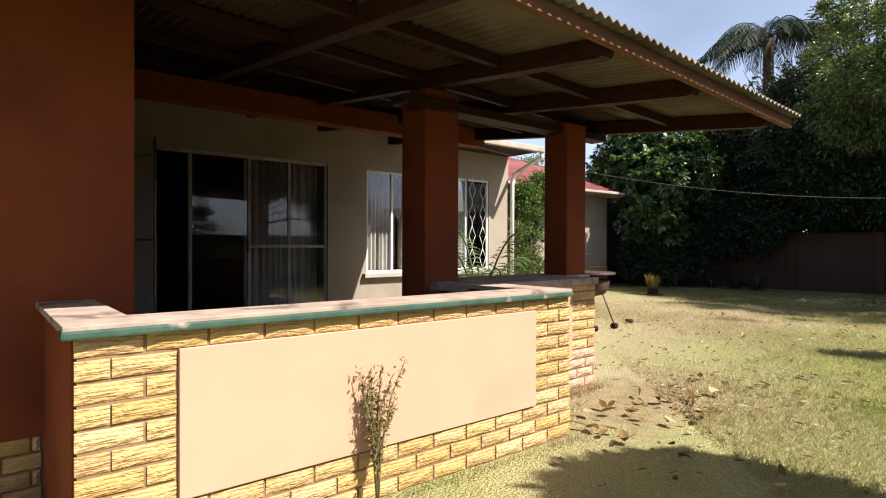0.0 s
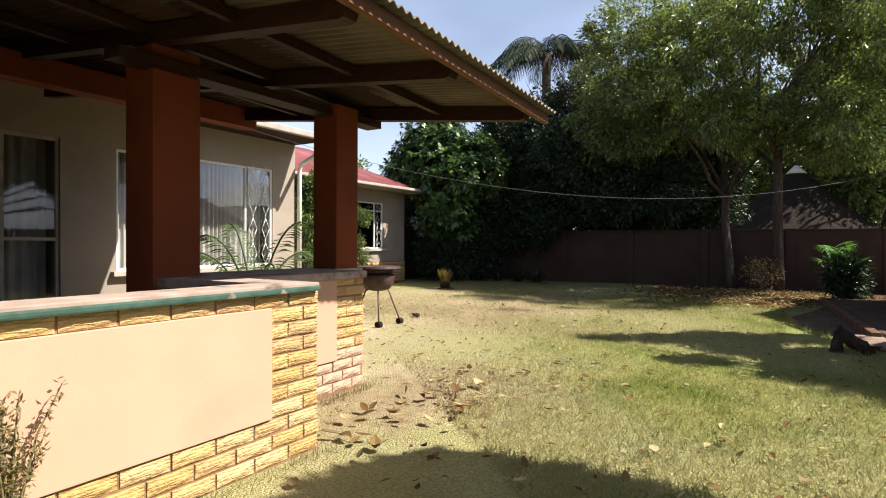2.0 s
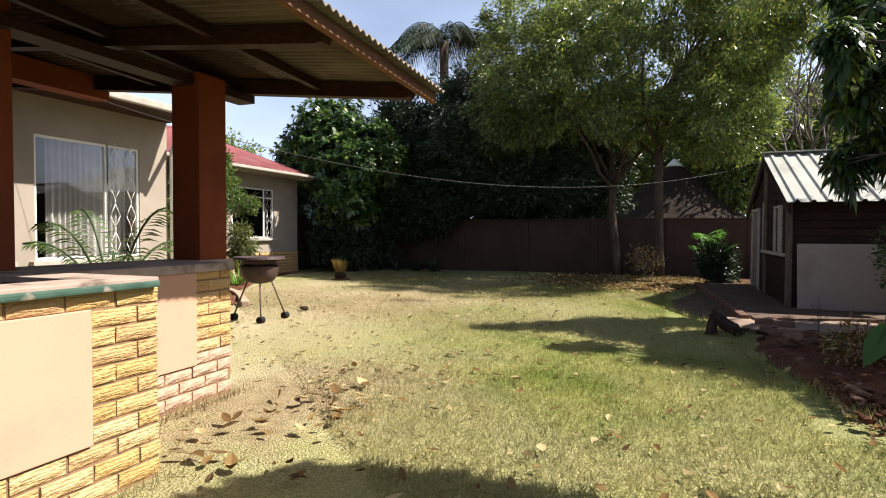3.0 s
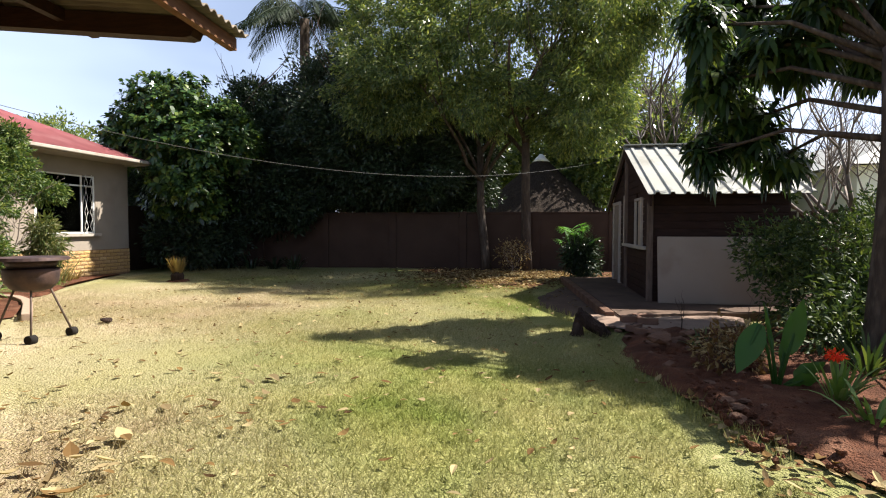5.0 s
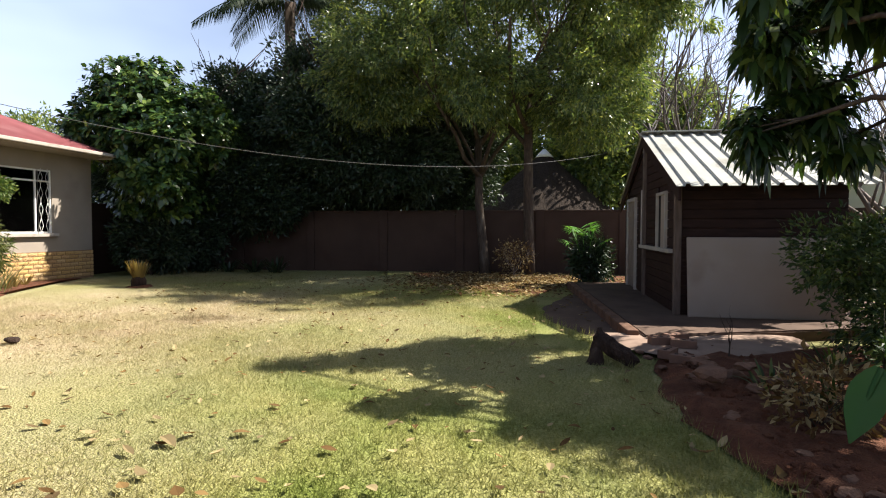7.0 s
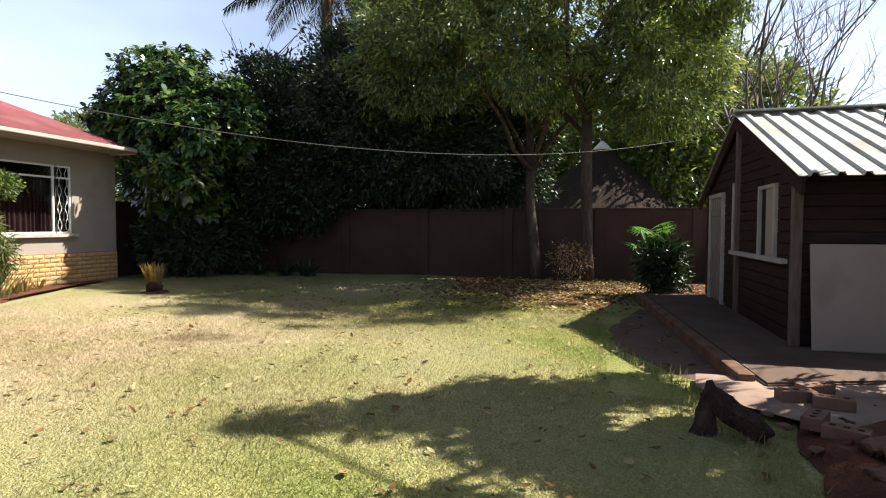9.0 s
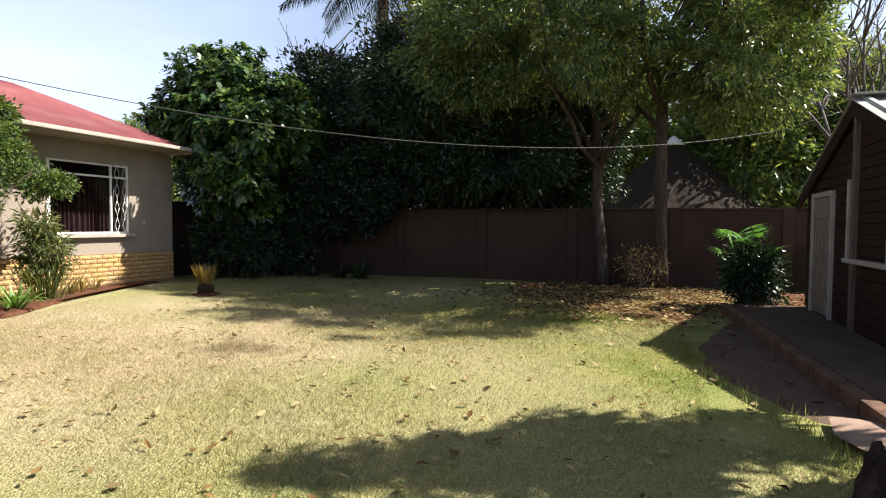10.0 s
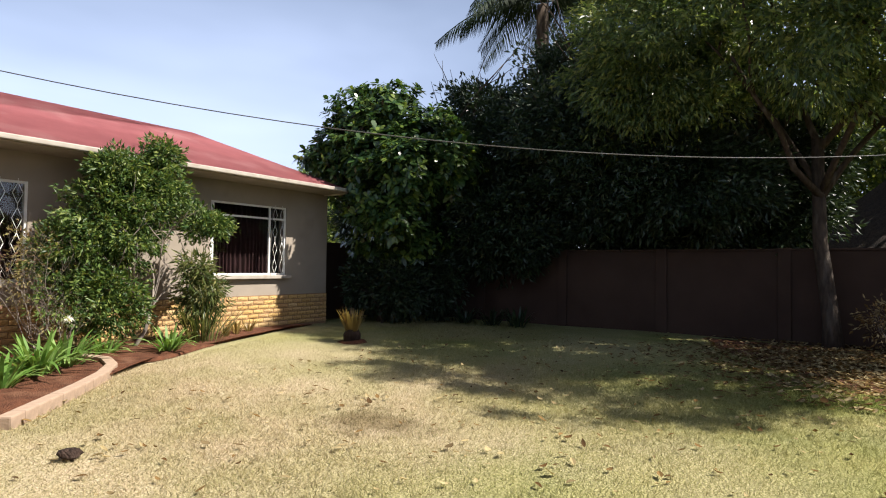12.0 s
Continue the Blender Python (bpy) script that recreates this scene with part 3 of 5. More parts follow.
# ---- house ----
def wall_with_openings(name, x0, x1, y0, y1, z0, z1, holes, mat, label, parent=None):
    """A wall along x with rectangular holes (x0, x1, z0, z1)."""
    bm = bmesh.new()
    cuts = sorted({x0, x1, *[h[0] for h in holes], *[h[1] for h in holes]})
    for a, b in zip(cuts, cuts[1:]):
        mid = (a + b) / 2
        spans, z = [], z0
        for h in sorted(h for h in holes if h[0] <= mid <= h[1]):
            spans.append((z, h[2]))
            z = h[3]
        spans.append((z, z1))
        for p, q in spans:
            if q - p > 0.001:
                add_box(bm, a, b, y0, y1, p, q)
    bmesh.ops.remove_doubles(bm, verts=bm.verts, dist=0.0005)
    ob = part(name, bm, mat, parent)
    return tagged(ob, label, "wall", kind="structure") if parent is None else ob


HY, WY, WX1 = 5.3, 7.97, 14.85
wall_with_openings("wall_porch", -3.0, 7.69, HY, HY + 0.22, -0.05, 3.12, [(1.42, 3.82, 0.2, 2.47), (4.5, 5.25, 0.8, 2.43), (5.6, 7.17, 0.8, 2.45)], M_WALL, "grey-beige painted house wall behind the porch")
wall_with_openings("wall_wing", 7.47, WX1, WY, WY + 0.22, -0.05, 2.9, [(7.9, 9.35, 0.95, 2.33), (12.1, 13.76, 1.02, 2.36)], M_WALL, "grey-beige painted wing wall above a brick plinth")
bm = box(7.47, 7.69, HY + 0.22, WY, -0.05, 2.9)
tagged(part("wall_return", bm, M_WALL), "grey-beige painted return wall", "wall", kind="structure")
bm = box(WX1 - 0.22, WX1, WY + 0.22, 13.5, -0.05, 2.9)
add_box(bm, -3.0, WX1, 13.5, 13.7, -0.05, 2.9)
add_box(bm, -3.2, -3.0, 1.2, 13.7, -0.05, 3.1)
add_box(bm, 4.1, 4.25, HY + 0.22, 13.5, -0.05, 2.9)
add_box(bm, 9.9, 10.05, WY + 0.22, 13.5, -0.05, 2.9)
tagged(part("wall_back", bm, M_WALL), "plain house walls", "wall", kind="structure")
bm = box(-3.0, 7.47, HY + 0.22, 13.5, 0.16, 0.2)
add_box(bm, 7.47, WX1 - 0.22, WY + 0.22, 13.5, 0.16, 0.2)
tagged(part("house_floor", bm, M_WOOD), "dark house floor", "floor", kind="structure")
bm = box(-3.0, 7.69, HY + 0.2, 13.5, 2.9, 2.95)
add_box(bm, 7.69, WX1 - 0.2, WY + 0.2, 13.5, 2.82, 2.86)
tagged(part("ceiling", bm, M_WALL), "plain ceiling", "ceiling", kind="structure")

wing_roof = thing("wing_roof", "faded red painted metal roof with white gutter", "roof", kind="structure")
EY, EZ, EX = 7.3, 2.82, 14.75
bm = bmesh.new()
R = [(3.0, EY, EZ), (EX, EY, EZ), (EX, 13.9, EZ), (3.0, 13.9, EZ), (3.0, 10.5, 4.1), (13.2, 10.5, 4.1)]
vs = [bm.verts.new(p) for p in R]
bm.faces.new((vs[0], vs[1], vs[5], vs[4]))
bm.faces.new((vs[1], vs[2], vs[5]))
bm.faces.new((vs[2], vs[3], vs[4], vs[5]))
bmesh.ops.solidify(bm, geom=bm.faces[:], thickness=0.03)
part("roof_sheet", bm, M_REDROOF, wing_roof)
part("gutter", box(7.7, EX + 0.03, EY - 0.09, EY, EZ - 0.08, EZ - 0.008, 0.015), M_GUTTER, wing_roof, "white painted gutter")
part("soffit", box(7.6, EX, EY, WY, EZ - 0.09, EZ - 0.07), M_WALL, wing_roof)
part("end_fascia", box(EX, EX + 0.03, EY, 13.9, EZ - 0.12, EZ), M_GUTTER, wing_roof)

main_roof = thing("main_roof", "red metal house roof with white eave", "roof", kind="structure")
bm = bmesh.new()
R = [(-3.6, 4.5, 3.02), (7.72, 4.5, 3.02), (7.72, 10.0, 4.5), (-3.6, 10.0, 4.5)]
bm.faces.new([bm.verts.new(p) for p in R])
bmesh.ops.solidify(bm, geom=bm.faces[:], thickness=0.03)
part("roof_sheet", bm, M_REDROOF, main_roof)
part("gutter", box(5.3, 7.74, 4.4, 4.5, 2.93, 3.03, 0.015), M_GUTTER, main_roof, "white painted gutter")
part("soffit", box(5.2, 7.7, 4.5, 5.3, 2.95, 2.97), M_WOOD, main_roof)
part("downpipe", tube([(7.68, 4.45, 2.95), (7.69, 4.47, 2.85), (7.74, 5.2, 2.6), (7.74, 5.24, 2.5), (7.74, 5.24, 0.0)], 0.04, 10), M_WHITE, main_roof, "white downpipe")


def window(name, x0, x1, z0, z1, y, mullions, transom=None, bars=(), label="", curtain=None, sill=True):
    """A steel window set in a wall that faces -y; bars: spans of diamond burglar bars."""
    w = thing(name, label, "window", kind="structure")
    t = 0.035
    for a in (x0, *mullions, x1 - t):
        part("window_frame", box(a, a + t, y + 0.02, y + 0.06, z0, z1, 0.004), M_WHITE, w)
    for z in (z0, z1 - t, *([transom] if transom else [])):
        part("window_frame", box(x0, x1, y + 0.022, y + 0.058, z, z + t, 0.004), M_WHITE, w)
    edges = [x0, *mullions, x1]
    for a, b in zip(edges, edges[1:]):
        pane = part("pane", box(a + 0.01, b - 0.0, y + 0.038, y + 0.042, z0 + 0.01, z1 - 0.01), M_GLASS, w)
        pane.visible_shadow = False
    for a, b in bars:
        bm = bmesh.new()
        n = max(1, round((b - a) / 0.22))
        step = (b - a) / n
        for k in range(n):
            m = a + step * (k + 0.5)
            rows = 4
            hz = (z1 - z0) / rows
            for j in range(rows):
                c = z0 + hz * (j + 0.5)
                q = [(m, c + hz * 0.42), (m + step * 0.3, c), (m, c - hz * 0.42), (m - step * 0.3, c), (m, c + hz * 0.42)]
                for p0, p1 in zip(q, q[1:]):
                    add_tube(bm, [(p0[0], y + 0.0, p0[1]), (p1[0], y + 0.0, p1[1])], 0.0045, 4)
                add_tube(bm, [(m, y, c + hz * 0.42), (m, y, c + hz * 0.58)], 0.0045, 4)
            add_tube(bm, [(a + 0.01, y, z0), (a + 0.01, y, z1)], 0.007, 4)
        part("burglar_bars", bm, M_WHITE, w, "white diamond burglar bars")
    if sill:
        part("window_sill", box(x0 - 0.08, x1 + 0.08, y - 0.09, y + 0.02, z0 - 0.07, z0 - 0.005, 0.008), M_GUTTER, w)
    if curtain:
        for a, b, mat in curtain:
            n = int((b - a) / 0.012)
            cx = np.linspace(a, b, n)
            cy = y + 0.3 + 0.03 * np.sin(cx * 70 + np.sin(cx * 9) * 2)
            verts = np.array([(px, py, z) for z in (z0 - 0.1, z1 + 0.05) for px, py in zip(cx, cy)])
            mesh_arrays("curtain", verts, [(i, i + 1, n + i + 1, n + i) for i in range(n - 1)], mat, w, "", smooth=True)
    return w


window("window_1", 4.5, 5.25, 0.8, 2.43, HY, [4.98], label="white steel window with sheer curtains behind", curtain=[(4.5, 5.25, M_CURTAIN)])
window("window_2", 5.6, 7.17, 0.8, 2.45, HY, [6.6], label="white steel window with sheer curtains and diamond bars", bars=[(6.62, 7.15)], curtain=[(5.95, 7.17, M_CURTAIN)])
window("window_3", 7.9, 9.35, 0.95, 2.33, WY, [8.9], label="white steel window with diamond burglar bars", bars=[(7.92, 8.9), (8.92, 9.33)], curtain=[(7.9, 9.4, M_DARKCURTAIN)])
window("window_4", 12.1, 13.76, 1.02, 2.36, WY, [12.14, 13.36], transom=2.1, label="white steel window with diamond burglar bars", bars=[(13.4, 13.74)], curtain=[(12.1, 13.8, M_DARKCURTAIN)])

door = thing("door_1", "white aluminium sliding door with sheer curtains behind glass", "door", kind="structure")
for a in (1.42, 1.85, 2.62, 3.2, 3.78):
    part("door_frame", box(a, a + 0.045, HY + 0.03, HY + 0.08, 0.2, 2.47, 0.004), M_GUTTER, door)
for z in (0.2, 2.42):
    part("door_frame", box(1.42, 3.82, HY + 0.028, HY + 0.082, z, z + 0.05, 0.004), M_GUTTER, door)
part("door_frame", box(2.65, 3.8, HY + 0.032, HY + 0.078, 1.2, 1.24, 0.004), M_GUTTER, door)
for a, b in ((1.87, 2.64), (2.66, 3.22), (3.22, 3.8)):
    part("pane", box(a, b, HY + 0.05, HY + 0.054, 0.25, 2.42), M_GLASS, door).visible_shadow = False
cx = np.linspace(2.66, 3.8, 100)
cy = HY + 0.32 + 0.03 * np.sin(cx * 60 + 2 * np.sin(cx * 8))
mesh_arrays("curtain", np.array([(px, py, z) for z in (0.22, 2.5) for px, py in zip(cx, cy)]), [(i, i + 1, 101 + i, 100 + i) for i in range(99)], M_CURTAIN, door, "sheer curtain", smooth=True)

gate = part("gate_post", tube([(1.36, 4.9, 0.2), (1.36, 4.9, 2.5)], 0.018, 8), M_GUTTER, door, "pale upright of the security gate")
for z in (0.35, 1.3, 2.3):
    part("gate_rail", tube([(1.36, 4.9, z), (1.2, HY - 0.005, z)], 0.012, 6), M_GUTTER, door)
part("handle", box(2.6, 2.62, HY - 0.01, HY + 0.03, 1.15, 1.32, 0.004), M_IRON, door, "dark door handle")

# ---- boundary walls ----
BX = 17.8
bw = thing("boundary_wall", "shaded brown plastered garden boundary wall with posts", "wall", kind="structure")
part("panel", box(BX, BX + 0.12, -9.0, 8.75, -0.05, 1.57, 0.006), M_BOUND, bw)
for k in range(9):
    y = -8.6 + 2.05 * k
    part("post", box(BX - 0.05, BX + 0.14, y, y + 0.2, -0.05, 1.62, 0.008), M_BOUND, bw)
part("coping", box(BX - 0.03, BX + 0.15, -9.0, 8.6, 1.572, 1.61, 0.006), M_BOUND, bw)
side = thing("side_wall", "brown plastered wall between house and boundary", "wall", kind="structure")
part("panel", box(WX1 + 0.01, BX, 8.6, 8.75, -0.05, 1.75, 0.006), M_BOUND, side)
far_side = thing("garden_side_wall", "brown plastered garden side wall behind the beds", "wall", kind="structure")
part("panel", box(-6.0, BX, -9.2, -9.05, -0.05, 1.6, 0.006), M_BOUND, far_side)

# ---- shed ----
SX0, SX1, SY, SYB, RIDGE, RZ, SEZ = 10.4, 14.55, -4.0, -5.85, 12.5, 2.62, 1.72
shed = thing("garden_shed", "dark timber garden shed with pale ribbed metal roof", "shed")
bm = bmesh.new()
prof = [(SX0, 0.1), (SX1, 0.1), (SX1, SEZ), (RIDGE, RZ - 0.08), (SX0, SEZ)]
a = [bm.verts.new((x, SY, z)) for x, z in prof]
b = [bm.verts.new((x, SYB, z)) for x, z in prof]
bm.faces.new(a)
bm.faces.new(b[::-1])
for i in range(5):
    bm.faces.new((a[i], b[i], b[(i + 1) % 5], a[(i + 1) % 5]))
bmesh.ops.recalc_face_normals(bm, faces=bm.faces)
part("wall", bm, M_SHED, shed)


def ribbed(x0, z0, x1, z1, y0, y1, pitch=0.2):
    """Box-rib sheet from eave (x0, z0) to ridge (x1, z1)."""
    ys, zs, y = [], [], y0
    while y > y1:
        for dy, dz in ((0, 0.0), (0.09, 0.0), (0.105, 0.03), (0.15, 0.03), (0.165, 0.0)):
            ys.append(y - dy)
            zs.append(dz)
        y -= pitch
    n = len(ys)
    verts = np.array([(x, yy, z + dz) for x, z in ((x0, z0), (x1, z1)) for yy, dz in zip(ys, zs)])
    return verts, [(i, i + 1, n + i + 1, n + i) for i in range(n - 1)]


for x0 in (SX0 - 0.3, SX1 + 0.3):
    v, f = ribbed(x0, SEZ - 0.08, RIDGE, RZ, SY + 0.1, SYB - 0.2)
    sh = mesh_arrays("roof_sheet", v, f, M_SHEDROOF, shed, "pale ribbed roof sheet")
    sol = sh.modifiers.new("thickness", "SOLIDIFY")
    sol.thickness = 0.008
part("ridge_cap", box(RIDGE - 0.14, RIDGE + 0.14, SYB - 0.2, SY + 0.11, RZ + 0.015, RZ + 0.035, 0.008), M_SHEDROOF, shed)
sdoor = part("door", box(13.3, 14.1, SY, SY + 0.035, 0.12, 1.62, 0.004), M_SHEDDOOR, shed, "weathered grey-brown ledged door, closed")
for z in (0.3, 0.85, 1.35):
    part("ledge", box(13.36, 14.04, SY + 0.036, SY + 0.052, z, z + 0.1, 0.003), M_SHEDDOOR, sdoor)
for a, b in ((13.24, 13.3), (14.1, 14.16)):
    part("door_frame", box(a, b, SY, SY + 0.06, 0.1, 1.68, 0.004), M_GUTTER, shed)
part("door_frame", box(13.24, 14.16, SY, SY + 0.062, 1.62, 1.68, 0.004), M_GUTTER, shed)
part("window_sill", box(10.6, 12.72, SY, SY + 0.08, 0.84, 0.89, 0.006), M_GUTTER, shed)
part("window_frame", box(12.62, 12.68, SY, SY + 0.06, 0.89, 1.76, 0.004), M_GUTTER, shed)
for a, b in ((11.48, 11.53), (10.93, 10.98)):
    part("window_frame", box(a, b, SY, SY + 0.055, 0.89, 1.64, 0.004), M_GUTTER, shed)
part("window_frame", box(10.93, 11.53, SY, SY + 0.054, 1.6, 1.64, 0.004), M_GUTTER, shed)
part("pane", box(10.98, 11.3, SY + 0.01, SY + 0.03, 0.89, 1.6), M_BOARD, shed, "pale board behind the window")
part("pane", box(11.3, 11.48, SY + 0.005, SY + 0.02, 0.89, 1.6), M_BLACK, shed)
part("corner_post", box(SX0 - 0.06, SX0 + 0.03, SY - 0.02, SY + 0.06, 0.1, SEZ + 0.02, 0.01), M_POST, shed)
part("corner_post", box(12.42, 12.5, SY, SY + 0.07, 0.1, RZ - 0.1, 0.01), M_POST, shed)
for k in range(14):
    z = 0.12 + 0.115 * k
    part("plank", box(SX0 - 0.022, SX0, SYB, SY - 0.02, z, z + 0.108, 0.008), M_SHED, shed)
for k in range(21):
    z = 0.12 + 0.115 * k
    grow = max(0.0, (z + 0.115 - SEZ) / (RZ - 0.08 - SEZ))
    a, b = SX0 + grow * (RIDGE - SX0) + 0.02, SX1 - grow * (SX1 - RIDGE) - 0.02
    spans = [(a, b)]
    if z < 1.62:
        spans = [(a, 13.24), (14.16, b)]
    if 0.8 < z < 1.62:
        spans = [(a, 10.93), (11.53, 13.24), (14.16, b)]
    for p, q in spans:
        if q - p > 0.05:
            part("plank", box(p, q, SY, SY + 0.022, z, z + 0.108, 0.008), M_SHED, shed)
for ex in (SX0 - 0.3, SX1 + 0.3):
    bm = bmesh.new()
    c = [bm.verts.new((x, y, z)) for y in (SY + 0.05, SY + 0.08) for x, z in ((RIDGE, RZ - 0.012), (ex, SEZ - 0.092), (ex, SEZ - 0.25), (RIDGE, RZ - 0.19))]
    for q in ((0, 1, 2, 3), (7, 6, 5, 4), (0, 4, 5, 1), (1, 5, 6, 2), (2, 6, 7, 3), (3, 7, 4, 0)):
        bm.faces.new([c[i] for i in q])
    bmesh.ops.recalc_face_normals(bm, faces=bm.faces)
    part("bargeboard", bm, M_SHED, shed)
board = thing("leaning_board", "large stained white board leaning on the shed", "board")
bm = box(-0.02, 0.02, -5.75, -4.07, 0, 0.95, 0.012)
bmesh.ops.transform(bm, matrix=pose(10.2, 0, 0.1, 0, 7, 0), verts=bm.verts)
part("panel", bm, M_BOARD, board)
bm = bmesh.new()
ring = [bm.verts.new((x, y, 0.1)) for x, y in ((8.92, -3.36), (10.2, -7.1), (14.7, -7.1), (14.5, -3.0))]
fc = bm.faces.new(ring)
ext = bmesh.ops.extrude_face_region(bm, geom=[fc])
bmesh.ops.translate(bm, verts=[g for g in ext["geom"] if isinstance(g, bmesh.types.BMVert)], vec=(0, 0, -0.15))
bmesh.ops.recalc_face_normals(bm, faces=bm.faces)
bmesh.ops.bevel(bm, geom=[e for e in bm.edges], offset=0.015, segments=2, affect="EDGES")
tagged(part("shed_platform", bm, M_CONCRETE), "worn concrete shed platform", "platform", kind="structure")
kerb_stones = thing("platform_kerb", "rough kerb stones along the shed platform", "kerb", kind="structure")
for k in range(11):
    u = k / 11
    bm = box(0, 0.46, -0.06, 0.06, -0.03, 0.125, 0.02)
    o = part("kerb_stone", bm, M_STONE, kerb_stones)
    o.matrix_basis = pose(9.05 + 5.3 * u, -3.27 + 0.34 * u, 0, 0, 0, 3.7)

hut = thing("thatched_hut", "round hut with conical thatched roof behind the wall", "hut")
bm = bmesh.new()
bmesh.ops.create_cone(bm, cap_ends=True, segments=40, radius1=2.6, radius2=0.1, depth=2.2, matrix=pose(24.0, -2.5, 2.75))
bmesh.ops.subdivide_edges(bm, edges=[e for e in bm.edges if abs(e.verts[0].co.z - e.verts[1].co.z) > 1], cuts=6)
for vert in bm.verts:
    q = vert.co - Vector((24.0, -2.5, vert.co.z))
    vert.co += q.normalized() * noise.noise(vert.co * 2.5) * 0.1 + Vector((0, 0, noise.noise(vert.co * 3.0) * 0.06))
part("thatch_roof", bm, M_THATCH, hut)
part("apex_cap", tube([(24.0, -2.5, 3.7), (24.0, -2.5, 3.85), (24.0, -2.5, 4.0)], [0.34, 0.2, 0.05], 10), M_WHITE, hut, "white mortar cap on the thatch")
bm = bmesh.new()
bmesh.ops.create_cone(bm, cap_ends=True, segments=32, radius1=2.1, radius2=2.1, depth=1.9, matrix=pose(24.0, -2.5, 0.9))
part("wall", bm, M_BOUND, hut)


# ---- plants ----
def branch_set(base, height, spread, count, radius, seed, parent, mat=None, forks=3, up=0.55, levels=2, stem=0.45, reach=0.42):
    """A trunk and limbs that fork upwards, as two parts."""
    mat = mat or M_BARK
    r = random.Random(seed)
    base = Vector(base)
    top = base + Vector((r.uniform(-0.06, 0.06) * height, r.uniform(-0.06, 0.06) * height, height * stem))
    wob = Vector((r.uniform(-0.08, 0.08), r.uniform(-0.08, 0.08), 0)) * min(1, height / 4)
    bm = tube([base - Vector((0, 0, 0.1)), base + (top - base) * 0.12, base + (top - base) * 0.5 + wob, top], [radius * 1.4, radius * 1.05, radius * 0.9, radius * 0.75], 10)
    part("trunk", bm, mat, parent)
    bm = bmesh.new()

    def limb(p, d, length, rad, depth):
        pts, rads, q = [p], [rad], p
        for k in range(4):
            d = (d + Vector((r.uniform(-0.3, 0.3), r.uniform(-0.3, 0.3), r.uniform(-0.1, 0.3)))).normalized()
            q = q + d * length / 4
            pts.append(q)
            rads.append(rad * (1 - 0.15 * (k + 1)))
        add_tube(bm, pts, rads, 5)
        if depth:
            for _ in range(forks):
                limb(pts[r.choice((2, 3, 4))], (d + Vector((r.uniform(-1, 1), r.uniform(-1, 1), r.uniform(-0.3, 0.7)))).normalized(), length * 0.62, rad * 0.45, depth - 1)

    for k in range(count):
        a = math.tau * (k + r.random() * 0.6) / count
        limb(base + (top - base) * r.uniform(0.7, 1.0), Vector((math.cos(a) * spread, math.sin(a) * spread, up)).normalized(), height * reach, radius * 0.5, levels)
    part("limb", bm, mat, parent)


def blades(name, base, count, length, width, mat, parent, lean=0.6, droop=0.5, rise=1.0, radius=0.05, label="", segs=5):
    """Strap leaves that rise from one base and arch over."""
    verts, faces = [], []
    base = Vector(base)
    for _ in range(count):
        a = random.uniform(0, math.tau)
        out = Vector((math.cos(a), math.sin(a), 0))
        sidew = Vector((-out.y, out.x, 0))
        s = length * random.uniform(0.65, 1.15)
        ln = lean * random.uniform(0.3, 1.2)
        start = base + out * random.uniform(0, radius)
        k0 = len(verts)
        for i in range(segs + 1):
            u = i / segs
            p = start + out * s * ln * u + Vector((0, 0, rise * s * u - droop * s * u * u * ln))
            w = width * (0.6 + 0.6 * u) * (1 - u ** 3) + 0.001
            fold = Vector((0, 0, w * 0.25))
            verts += [p - sidew * w / 2 + fold, p + sidew * w / 2 + fold]
        for i in range(segs):
            faces.append((k0 + 2 * i, k0 + 2 * i + 1, k0 + 2 * i + 3, k0 + 2 * i + 2))
    return mesh_arrays(name, [tuple(p) for p in verts], faces, mat, parent, label)


def frond(bm_pts, leaflets, length, mat, parent, name="frond", hang=0.35, width=0.03):
    """A feather leaf: leaflets on both sides along a rachis of points."""
    pts = [Vector(p) for p in bm_pts]
    bm = tube(pts, [0.012 + 0.02 * length * (1 - i / len(pts)) * 0.5 for i in range(len(pts))], 5)
    for i in range(leaflets):
        u = 0.12 + 0.86 * i / leaflets
        k = min(int(u * (len(pts) - 1)), len(pts) - 2)
        fr = u * (len(pts) - 1) - k
        p = pts[k].lerp(pts[k + 1], fr)
        d = (pts[k + 1] - pts[k]).normalized()
        s = d.cross(Vector((0, 0, 1))).normalized()
        size = length * (0.35 + 0.65 * math.sin(math.pi * min(1, u * 0.9 + 0.1)))
        for sg in (-1, 1):
            way = (s * sg + d * 0.55 + Vector((0, 0, -hang * random.uniform(0.5, 1.5)))).normalized()
            mid, tip = p + way * size * 0.5, p + way * size + Vector((0, 0, -hang * size * 0.5))
            w = d * width * 0.5
            q = [bm.verts.new(c) for c in (p, mid - w, tip, mid + w)]
            bm.faces.new(q)
    return part(name, bm, mat, parent)


